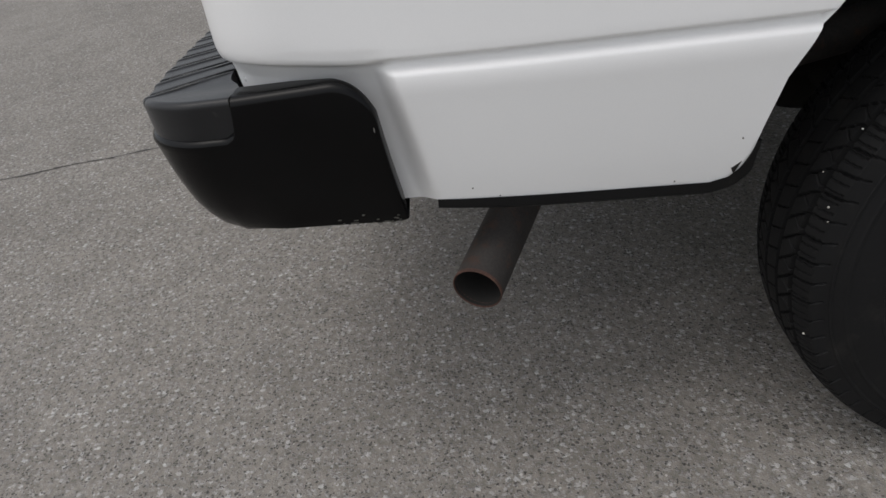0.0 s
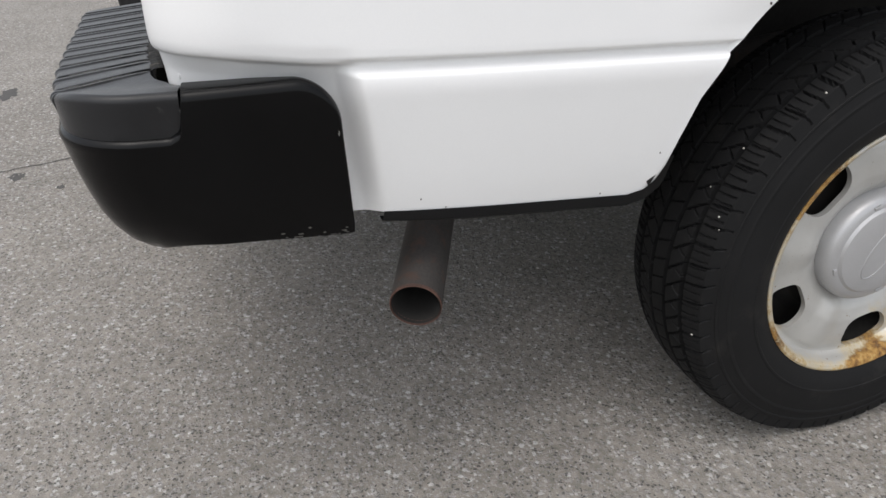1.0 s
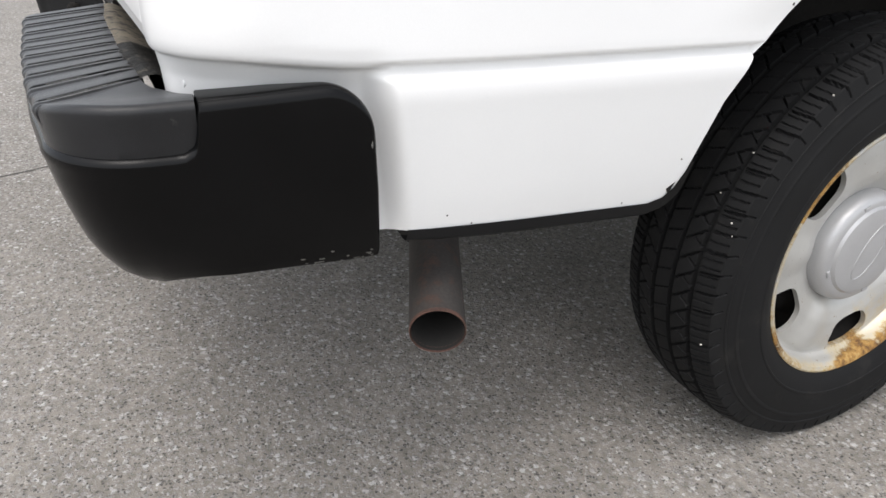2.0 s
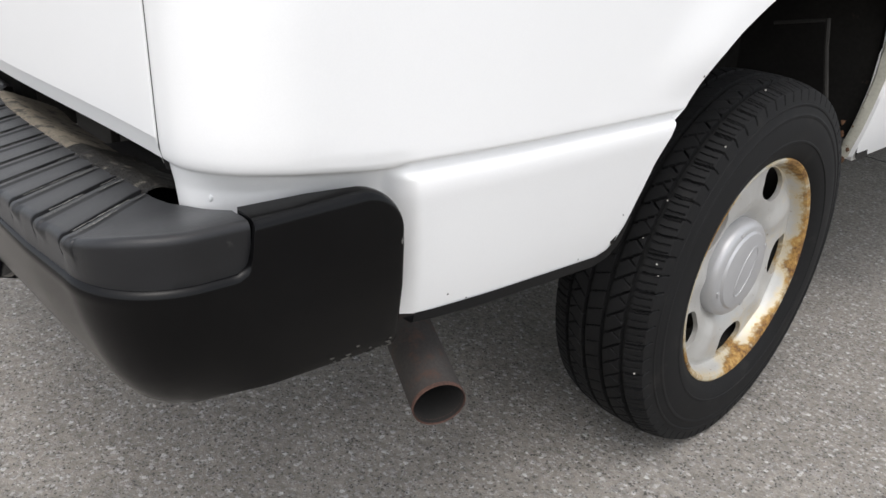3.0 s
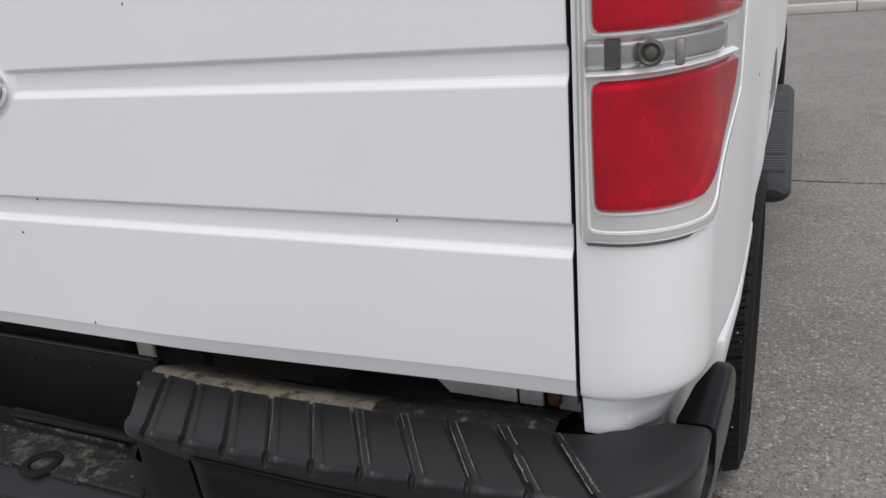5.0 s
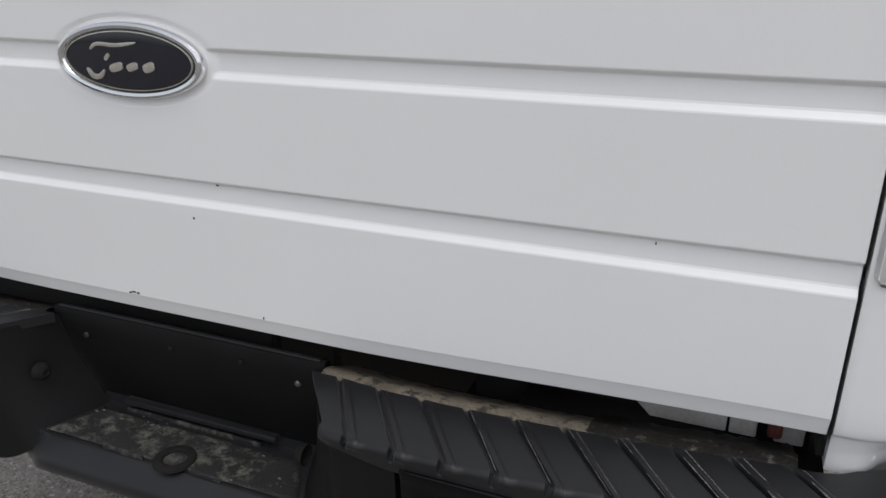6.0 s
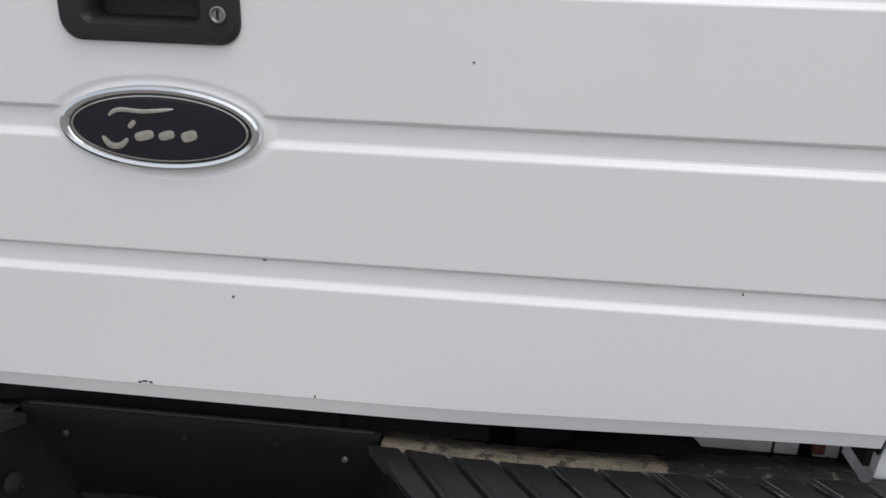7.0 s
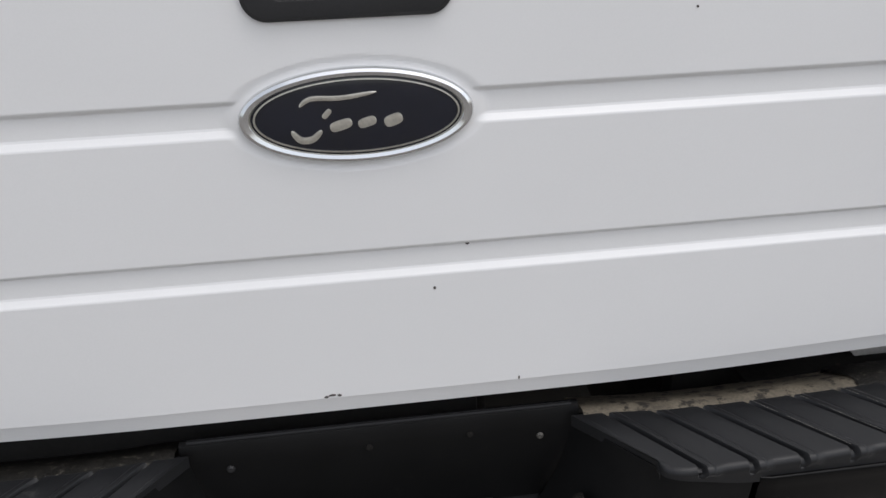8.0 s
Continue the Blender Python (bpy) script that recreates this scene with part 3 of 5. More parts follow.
part("inner_shell", block(-0.842, 0.842, 0.030, 0.066, 0.772, 1.374, 0.006), WHITE, gate)

# emblem: chrome rim, dark oval, plain silver shapes in place of its lettering
def ring(levels, n=96):
    return sheet(range(n), levels, lambda k, l: (l[0] * math.cos(2 * math.pi * k / n), l[2], EMB_Z + l[1] * math.sin(2 * math.pi * k / n)), None, True)


emblem = part("emblem", ring([(0.1165, 0.0475, 0.006), (0.1165, 0.0475, -0.004), (0.1150, 0.0460, -0.007), (0.1115, 0.0430, -0.0085), (0.1065, 0.0395, -0.0075), (0.1040, 0.0380, -0.0045)]), CHROME, gate, "oval badge with chrome rim and dark blue face")
bm = ring([(0.1045, 0.0385, -0.0048), (0.095, 0.034, -0.0055), (0.06, 0.022, -0.0065), (0.02, 0.008, -0.0068), (0.0001, 0.0001, -0.0068)])
part("blue_face", bm, EMBLEM_BLUE, emblem, "dark blue enamel oval")
part("inner_line", ring([(0.1022, 0.0368, -0.0044), (0.1018, 0.0366, -0.0066), (0.1002, 0.0354, -0.0068), (0.0998, 0.0352, -0.0044)]), EMBLEM_SILVER, emblem, "thin silver line round the oval")
def silver_shape(line, wide):
    """A plain stroke of silver foil along a line, thin at its ends."""
    n = 20

    def at(k, v):
        c = k / n
        p, q = along(line, c), along(line, min(1.0, c + 0.02)) - along(line, max(0.0, c - 0.02))
        q = Vector((-q.z, 0, q.x)).normalized()
        w = wide * math.sqrt(max(0.02, 1 - abs(2 * c - 1) ** 3))
        return p.x + q.x * v[0] * w, v[1], EMB_Z + p.z + q.z * v[0] * w

    bm = sheet(range(n + 1), [(-1, -0.0052), (-0.9, -0.0079), (0, -0.0084), (0.9, -0.0079), (1, -0.0052)], at)
    part("silver_shape", bm, EMBLEM_SILVER, emblem, "plain worn silver shape")


# two long sweeps and a row of plain beads between them
for line, wide in ((((-0.056, 0, 0.0125), (-0.044, 0, 0.0195), (-0.014, 0, 0.0190), (0.020, 0, 0.0230)), 0.0026), (((-0.066, 0, -0.011), (-0.058, 0, -0.0205), (-0.046, 0, -0.0205), (-0.036, 0, -0.012)), 0.0036), (((-0.034, 0, 0.000), (-0.026, 0, 0.008)), 0.0030), (((-0.028, 0, -0.011), (-0.006, 0, -0.005)), 0.0056), (((0.000, 0, -0.009), (0.018, 0, -0.004)), 0.0052), (((0.026, 0, -0.009), (0.044, 0, -0.003)), 0.0062)):
    silver_shape(line, wide)

# handle: black bezel with a scooped recess, pull and lock
HX, HZ0, HZ1 = 0.0995, 1.2135, 1.318
def rounded_rect(a, b, r, n=8):
    pts = []
    for cx, cz, a0 in ((a - r, b - r, 0), (-a + r, b - r, 90), (-a + r, -b + r, 180), (a - r, -b + r, 270)):
        for k in range(n + 1):
            t = radians(a0 + 90 * k / n)
            pts.append((cx + r * math.cos(t), cz + r * math.sin(t)))
    return pts


hz = (HZ0 + HZ1) / 2
hb = (HZ1 - HZ0) / 2
def nested(levels):
    """Rings of rounded rectangles: (half width, half height, corner radius, y, centre x, centre z)."""
    rings = [[(cx + x, y, cz + z) for x, z in rounded_rect(a, b, r)] for a, b, r, y, cx, cz in levels]
    return sheet(range(len(rings[0])), rings, lambda k, ringpts: ringpts[k], None, True)


handle = part("handle_bezel", nested([(HX, hb, 0.024, 0.004, 0, hz), (HX, hb, 0.024, -0.004, 0, hz), (HX - 0.004, hb - 0.004, 0.021, -0.0085, 0, hz), (HX - 0.012, hb - 0.012, 0.015, -0.0095, 0, hz), (0.066, 0.037, 0.010, -0.0095, -0.006, hz + 0.003), (0.062, 0.033, 0.009, -0.004, -0.006, hz + 0.003), (0.058, 0.029, 0.008, 0.026, -0.006, hz + 0.003), (0.001, 0.001, 0.0005, 0.028, -0.006, hz + 0.003)]), TRIM_BLACK, gate, "black plastic tailgate handle")
part("pull", block(-0.058, 0.046, -0.006, 0.010, hz + 0.004, hz + 0.034, 0.005), GLOSS_BLACK, handle)
lock = part("lock", turned([(0.0, 0.0085), (-0.003, 0.0085), (-0.0035, 0.007), (-0.002, 0.0055), (-0.002, 0.0001)], 20), GALV, handle, "round steel key lock")
lock.rotation_euler = (0, 0, radians(90))
lock.location = (0.079, -0.0095, 1.245)
slot = part("key_slot", block(-0.0008, 0.0008, -0.0135, -0.0105, 1.240, 1.250), SOOT_SHADE, handle)
slot.location.x = 0.079

# paint chips on the gate
for x, z, w, h in ((0.657, 0.966, 0.0022, 0.0035), (0.069, 0.921, 0.004, 0.004), (0.108, 0.969, 0.005, 0.004), (0.345, 1.207, 0.003, 0.003), (0.165, 0.792, 0.002, 0.006), (-0.063, 0.7915, 0.006, 0.0035), (-0.056, 0.7935, 0.012, 0.0028), (-0.048, 0.7925, 0.006, 0.004)):
    b = bmesh.new()
    rnd = random.Random(int((x + 2) * 1000))
    ringv = [b.verts.new((x + w / 2 * math.cos(k * 0.785) * rnd.uniform(0.6, 1.1), gate_at(x, z)[1] - 0.0008, z + h / 2 * math.sin(k * 0.785) * rnd.uniform(0.6, 1.1))) for k in range(8)]
    low = [b.verts.new((v.co.x, gate_at(x, z)[1] + 0.001, v.co.z)) for v in ringv]
    b.faces.new(ringv)
    for k in range(8):
        b.faces.new((ringv[k], ringv[(k + 1) % 8], low[(k + 1) % 8], low[k]))
    part("paint_chip", b, CHIP, gate, "small dark paint chip", merge=False)


# ---------------------------------------------------------------- tail lamps
def tail_lamp(side):
    def far(z):
        """Plan distance at which the lamp ends on the body side."""
        return s_of(min(0.085 + 1.30 * max(0.0, z - 0.966), 0.215 + 0.20 * (z - 1.06)))

    def at(lift, grow):
        def point(c, z):
            lo, hi = 0.001, far(min(z, 1.34))
            if z < 0.969:
                hi = far(0.969) - ((0.969 - z) / 0.014) ** 2 * 0.05
            lo += 0.009 * max(0.0, (0.966 - z) / 0.012) ** 2  # rounded foot corner
            s = lo + (hi + grow - lo) * c
            x, y, nx, ny = plan(max(0.0005, s))
            x -= taper(y, z) * max(0.0, (x - 0.86) / (HALF - 0.86))
            return side * (x + nx * lift), y + ny * lift, z
        return point

    cols = [i / 40 for i in range(41)]
    zs = [0.955, 0.958, 0.962, 0.968, 0.977, 0.99, 1.01, 1.03, 1.05, 1.08, 1.12, 1.16, 1.2, 1.24, 1.28, 1.31, 1.33, 1.336]
    def shell(c, z):
        rim = min(1.0, min(c, 1 - c) / 0.05, (z - 0.955) / 0.009, (1.336 - z) / 0.01)
        return at(0.001 + 0.006 * math.sqrt(max(0.0, 1 - (1 - rim) ** 2)), 0)(c, z)

    lamp = part("tail_lamp", sheet(cols, zs, shell), HOUSING, truck, "tall tail lamp with red lenses and a clear reversing window")
    # grey strip that stands in for the dark gap under the lamp
    groove = sheet(cols, [0, 1], lambda c, k: at(0.0010 + 0.002 * k, 0.002)(c, 0.9540 + 0.003 * (1 - k)))
    part("lamp_gasket", groove, PIPE_GREY, lamp)

    red_far = curve_of(((0.985, 0.126), (0.989, 0.136), (0.995, 0.150), (1.005, 0.168), (1.02, 0.188), (1.05, 0.220), (1.08, 0.241), (1.108, 0.251), (1.33, 0.270)))

    def lens(name, z0, z1, c0, mat, lift, label, far_cut=0.0, corner=0.012, facet=0.0):
        def point(c, z):
            q = min((z - z0), (z1 - z)) / corner
            trim = corner * 0.8 * (1 - math.sqrt(max(0.0, 1 - (1 - min(1.0, q)) ** 2)))
            hi = red_far(z) - far_cut
            s = c0 + trim + (hi - c0 - 2 * trim) * c
            x, y, nx, ny = plan(s)
            x -= taper(y, z) * max(0.0, (x - 0.86) / (HALF - 0.86))
            f = min(1.0, min(c, 1 - c) / 0.02, q * 3)
            off = 0.0065 + lift * math.sqrt(max(0.0, 1 - (1 - f) ** 2))
            # upright facets that tilt to either side, in three storeys
            storey = int((z - z0) / (z1 - z0) * 2.999)
            off -= facet * abs(((c * (5 + 2 * (storey % 2)) + 0.37 * storey) % 1.0) - 0.5) * 2 * min(1.0, f) * smooth(0.45, 0.85, c)
            return side * (x + nx * off), y + ny * off, z

        return part(name, sheet([i / 56 for i in range(57)], steps_of(z0, z1, 0.004), point), mat, lamp, label)

    def bowl(z0, s0, ds, dz, mat):
        """A shallow dished reflector behind the lens; glow or shade is in its colour."""
        def point(k, q):
            a = 2 * math.pi * k / 120
            s = s0 + ds * q * math.copysign(abs(math.cos(a)) ** 0.7, math.cos(a))
            z = z0 + dz * q * math.copysign(abs(math.sin(a)) ** 0.7, math.sin(a))
            x, y, nx, ny = plan(s)
            x -= taper(y, z) * max(0.0, (x - 0.86) / (HALF - 0.86))
            off = 0.0086 - 0.0006 * (1 - q * q)
            return side * (x + nx * off), y + ny * off, z
        part("reflector_bowl", sheet(range(120), [1.0, 0.85, 0.7, 0.5, 0.3, 0.02], point, None, True), mat, lamp)

    lens("brake_reflector", 0.991, 1.107, 0.021, RED_DEEP, 0.0022, "red prismatic reflector", 0.002, facet=0.0016)
    bowl(1.032, 0.077, 0.022, 0.022, RED_GLOW)
    bowl(1.071, 0.075, 0.021, 0.013, RED_DARK)
    lens("brake_lens", 0.989, 1.109, 0.020, RED_LENS, 0.0045, "red brake lamp lens")
    lens("chrome_bar", 1.1100, 1.1178, 0.012, EDGE_BRIGHT, 0.0065, "bright horizontal bar", 0.01, 0.002)
    lens("reverse_reflector", 1.1175, 1.145, 0.012, REFLECTOR, 0.0012, "silver reflector behind the reversing lamp", 0.052, 0.003)
    bulb = turned([(0.0, 0.0112), (-0.003, 0.0110), (-0.004, 0.0090), (-0.0015, 0.0065), (-0.0035, 0.0045), (-0.0045, 0.0001)], 28)
    b = part("reverse_bulb", bulb, PIPE_GREY, lamp)
    b.rotation_euler, b.location = (0, 0, radians(90)), (side * 0.922, -0.0050, 1.131)
    part("reverse_bracket", block(side * 0.890 - 0.007, side * 0.890 + 0.007, -0.0095, -0.004, 1.119, 1.144, 0.002), TRIM_BLACK, lamp)
    part("reverse_bracket", block(side * 0.945 - 0.004, side * 0.945 + 0.004, -0.0060, 0.002, 1.120, 1.142, 0.002), GALV, lamp)
    lens("reverse_lens", 1.117, 1.1455, 0.0115, CLEAR_LENS, 0.0058, "clear reversing lamp window", 0.050, 0.004)
    lens("upper_reflector", 1.151, 1.317, 0.023, RED_DEEP, 0.0022, "red prismatic reflector", 0.002, facet=0.0016)
    bowl(1.20, 0.070, 0.020, 0.026, RED_GLOW)
    lens("upper_lens", 1.149, 1.319, 0.022, RED_LENS, 0.0045, "red tail lamp lens")

    # raised white lines that paint the highlights of the clear edge
    def moulding(line, wide, lift):
        def point(k, r):
            (s, z), (sa, za), (sb, zb) = line[k], line[max(0, k - 1)], line[min(len(line) - 1, k + 1)]
            ds, dz = sb - sa, zb - za
            n = math.hypot(ds, dz) or 1.0
            s, z = s - dz / n * r[0] * wide, z + ds / n * r[0] * wide
            x, y, nx, ny = plan(max(0.0002, s))
            x -= taper(y, z) * max(0.0, (x - 0.86) / (HALF - 0.86))
            off = lift + r[1]
            return side * (x + nx * off), y + ny * off, z
        part("moulded_line", sheet(range(len(line)), [(-1, 0.0), (-0.6, 0.0016), (0.6, 0.0016), (1, 0.0)], point), EDGE_BRIGHT, lamp, "bright line moulded in the clear lamp edge")

    foot = [(0.013, z) for z in steps_of(1.32, 0.976, -0.02)] + [(0.014, 0.9725), (0.018, 0.9700)]
    foot += [(s, 0.9690) for s in steps_of(0.03, 0.14, 0.01)]
    foot += [(0.152, 0.9710), (0.162, 0.975), (0.173, 0.982)] + [(far(z) - 0.024, z) for z in steps_of(0.99, 1.32, 0.02)]
    moulding(foot, 0.0022, 0.0065)
    for z0, z1 in ((0.989, 1.109), (1.149, 1.319)):
        edge = [(0.0185, z) for z in steps_of(z1 - 0.012, z0 + 0.010, -0.01)] + [(0.0205, z0 + 0.002), (0.026, z0 - 0.0012)]
        edge += [(s, z0 - 0.0018) for s in steps_of(0.04, red_far(z0) - 0.012, 0.01)]
        edge += [(red_far(z) + 0.0012, z) for z in steps_of(z0 + 0.003, z1 - 0.01, 0.01)]
        moulding(edge, 0.0009, 0.0068)
    outer = [(0.0055, z) for z in steps_of(1.32, 0.962, -0.02)] + [(0.010, 0.9600)] + [(s, 0.9595) for s in steps_of(0.03, 0.145, 0.01)] + [(0.158, 0.9630), (0.170, 0.9695)] + [(far(z) - 0.008, z) for z in steps_of(0.975, 1.32, 0.02)]
    moulding(outer, 0.0012, 0.0045)
    return lamp


for side in (1, -1):
    tail_lamp(side)
# dark strips that stand in for the shade beside the gate
for side in (1, -1):
    part("gate_jamb", block(min(side * 0.8445, side * 0.8540), max(side * 0.8445, side * 0.8540), 0.030, 0.07, 0.738, 1.37, 0.001), SOOT_SHADE, truck, "dark gap beside the tailgate")


# ---------------------------------------------------------------- rear bumper
bumper = tagged(new("rear_bumper"), "black step bumper with ribbed plastic pads")
bumper.parent = truck
B_HALF, B_R = 0.984, 0.095
bow = curve_of(((0.0, -0.128), (0.31, -0.128), (0.60, -0.127), (0.80, -0.120), (0.90, -0.112)))


def bumper_plan(u):
    """Outline of the bumper; u is x up to 0.885, then runs round the corner and along the end. Point and normal."""
    if u <= 0.885:
        return u, bow(u), 0.04, -1.0
    r = 0.098
    a = min(math.pi / 2, (u - 0.885) / r)
    x, y = 0.885 + r * math.sin(a), bow(0.885) + r - r * math.cos(a)
    if a < math.pi / 2:
        return x, y, math.sin(a), -math.cos(a)
    d = u - 0.885 - r * math.pi / 2
    return x + 0.05 * min(d, 0.2), y + d, 1.0, -0.05


U_SIDE = 0.885 + 0.098 * math.pi / 2
Y_SIDE = bow(0.885) + 0.098


def u_of(y):
    return U_SIDE + y - Y_SIDE


face_in = curve_of(((0.535, -0.083), (0.545, -0.067), (0.56, -0.050), (0.58, -0.036), (0.60, -0.026), (0.63, -0.016), (0.66, -0.009), (0.69, -0.003), (0.70, 0.0), (0.78, 0.0)))
end_in = curve_of(((0.535, -0.044), (0.545, -0.034), (0.56, -0.026), (0.60, -0.015), (0.64, -0.006), (0.69, 0.0), (0.73, 0.001), (0.78, -0.001)))


for side in (1, -1):
    b = part("post_screw", turned([(0.004, 0.0065), (0.0006, 0.006), (-0.0004, 0.004), (-0.0006, 0.0001)], 14), WHITE, bumper, "white painted screw head on the corner post")
    b.rotation_euler, b.location = (0, 0, radians(90)), (side * 0.894, 0.0265, 0.7515)


def cap_top(y):
    if y < 0.022:
        t = max(0.0, (y - 0.006) / 0.016)
        return 0.706 + 0.016 * (1 - math.sqrt(max(0.0, 1 - t * t)))
    if y < 0.030:
        return 0.722 + 0.034 * smooth(0.022, 0.027, y)
    if y < 0.145:
        return 0.756 + 0.004 * (y - 0.030) / 0.115
    if y < 0.197:
        return 0.70 + 0.060 * math.sqrt(max(0, 1 - ((y - 0.145) / 0.053) ** 2))
    return 0.70 + (0.556 - 0.70) * (y - 0.197) / 0.013 if y < 0.21 else 0.556


flange_width = curve_of(((0.0, 0.012), (0.022, 0.012), (0.028, 0.040), (0.098, 0.033), (0.16, 0.018), (0.21, 0.008)))


def bumper_low(u):
    x, y, _, _ = bumper_plan(u)
    if u < 0.6:
        return 0.540 - 0.038 * (1 - smooth(0.425, 0.505, u))
    return 0.540 + (0.019 * smooth(-0.07, 0.03, y) - 0.006 * smooth(0.04, 0.21, y) if x > 0.9 else 0.0)


def shell_face(side):
    cols = [0.4179] + steps_of(0.418, 0.885, 0.012) + steps_of(0.885, u_of(0.018), 0.008)[1:] + steps_of(u_of(0.018), u_of(0.036), 0.0015)[1:] + steps_of(u_of(0.036), u_of(0.145), 0.012)[1:] + steps_of(u_of(0.145), u_of(0.19), 0.003)[1:] + steps_of(u_of(0.19), u_of(0.2085), 0.001)[1:]
    zs = [0.502, 0.508, 0.515, 0.523, 0.531, 0.540, 0.545, 0.552, 0.56, 0.57, 0.58, 0.60, 0.62, 0.64, 0.66, 0.68, 0.69, 0.70, 0.715, 0.73, 0.745, 0.757]
    rows = [("under", 0), ("curl", 0)] + [("z", z) for z in zs] + [("bead", a) for a in (15, 30, 45, 60, 75, 90)] + [("flat", 0.5), ("flat", 1.0), ("back", 0)]

    def at(u, r):
        x, y, nx, ny = bumper_plan(u)
        lo, hi = bumper_low(u), cap_top(y)
        w = smooth(-0.06, 0.06, y) if x > 0.9 else 0.0
        fn = lambda z: face_in(z) * (1 - w) + end_in(z) * w
        rr = min(0.0040 * (0.5 + 0.5 * smooth(0.45, 0.62, u)) + 0.0055 * smooth(0.70, 0.86, u) + 0.0020 * smooth(0.02, 0.03, y), max(0.0005, (hi - lo) * 0.3))
        if r[0] == "z":
            z = min(max(r[1], lo), hi - rr)
            off = fn(z)
        elif r[0] == "under":
            z, off = lo + 0.012, fn(lo) - 0.05
        elif r[0] == "curl":
            z, off = lo - 0.004, fn(lo) - 0.010
        elif r[0] == "bead":
            z, off = hi - rr + rr * math.sin(radians(r[1])), fn(hi - rr) - rr * (1 - math.cos(radians(r[1])))
        elif r[0] == "flat":
            z, off = hi, fn(hi - rr) - rr - r[1] * (flange_width(y) - rr)
        else:
            z, off = hi - 0.02, fn(hi - rr) - flange_width(y) - 0.001
        # rounded upright edge where the end stops
        y_end = 0.197 + 0.013 * min(1.0, max(0.0, (0.70 - z) / 0.144))
        t = min(1.0, max(0.0, (y - (y_end - 0.007)) / 0.007))
        off -= 0.007 * (1 - math.sqrt(1 - t * t))
        # the inner end folds in at its edge and rounds at its upper corner
        if u < 0.60:
            near = 1 - smooth(0.418, 0.580, u)
            off += near * (0.034 * (1 - smooth(0.50, 0.60, z)) + 0.008 * smooth(0.50, 0.58, z) * (1 - smooth(0.62, 0.70, z)))
            off -= 0.003 * (1 - smooth(0.418, 0.424, u))
            x -= 0.012 * near * (1 - smooth(0.50, 0.66, z))
        if u < 0.418:
            off -= 0.03
        return side * (x + nx * off), y + ny * off, z

    return part("face_bar", sheet(cols, rows, at), GLOSS_BLACK, bumper, "glossy black painted steel face with wrapped end", sharp=38)


PITCH = 0.0602
RIB0, RIB1 = 0.306, 0.898


def pad_z(x):
    return 0.7255 + 0.016 * smooth(0.42, 0.90, x) + 0.013 * smooth(0.88, 0.975, x)


def rib_shape(u):
    """Height across the pad: planks that rise slightly to a steep edge, a narrow groove, then a low flat rib."""
    if u < RIB0 + 0.010 or u > RIB1 + 0.012:
        return 0.0
    f = ((u - RIB1) / PITCH) % 1.0
    if f < 0.14:
        return 0.0016 * (1 - smooth(0.08, 0.14, f))
    if f < 0.78:
        return 0.0016 * smooth(0.14, 0.78, f)
    if f < 0.89:
        return 0.0016 - 0.0068 * smooth(0.78, 0.815, f)
    return -0.0052 + 0.0068 * smooth(0.89, 0.97, f)


def edge_push(u):
    """How far the pad's rear edge stands out: each low rib ends proud of the planks."""
    if u < RIB0 + 0.010 or u > RIB1 + 0.012:
        return 0.0
    f = ((u - RIB1) / PITCH) % 1.0
    f = f - 1.0 if f > 0.6 else f
    return 0.0024 * smooth(-0.18, -0.06, f) * (1 - smooth(0.12, 0.32, f))


def corner_in(u):
    """The pad's inner rear corner is rounded."""
    t = max(0.0, (RIB0 + 0.030 - u) / 0.030)
    return -0.016 * (1 - math.sqrt(max(0.0, 1 - t * t)))


def pad_inner(u):
    """Inner edge of the pad opposite the outer outline at u."""
    if u <= RIB1:
        x = u - 0.074
        return x, -0.002 - 0.008 * smooth(0.26, 0.36, x) + 0.006 * smooth(0.70, 0.82, x)
    k = (u - RIB1) / (u_of(0.022) - RIB1)
    px = float(np.interp(k, (0, 0.12, 0.25, 0.38, 0.6, 0.8, 1.0), (0.824, 0.844, 0.866, 0.884, 0.912, 0.936, 0.949)))
    py = float(np.interp(k, (0, 0.12, 0.25, 0.38, 0.6, 0.8, 1.0), (-0.007, -0.006, -0.001, 0.011, 0.021, 0.030, 0.027)))
    return px, py


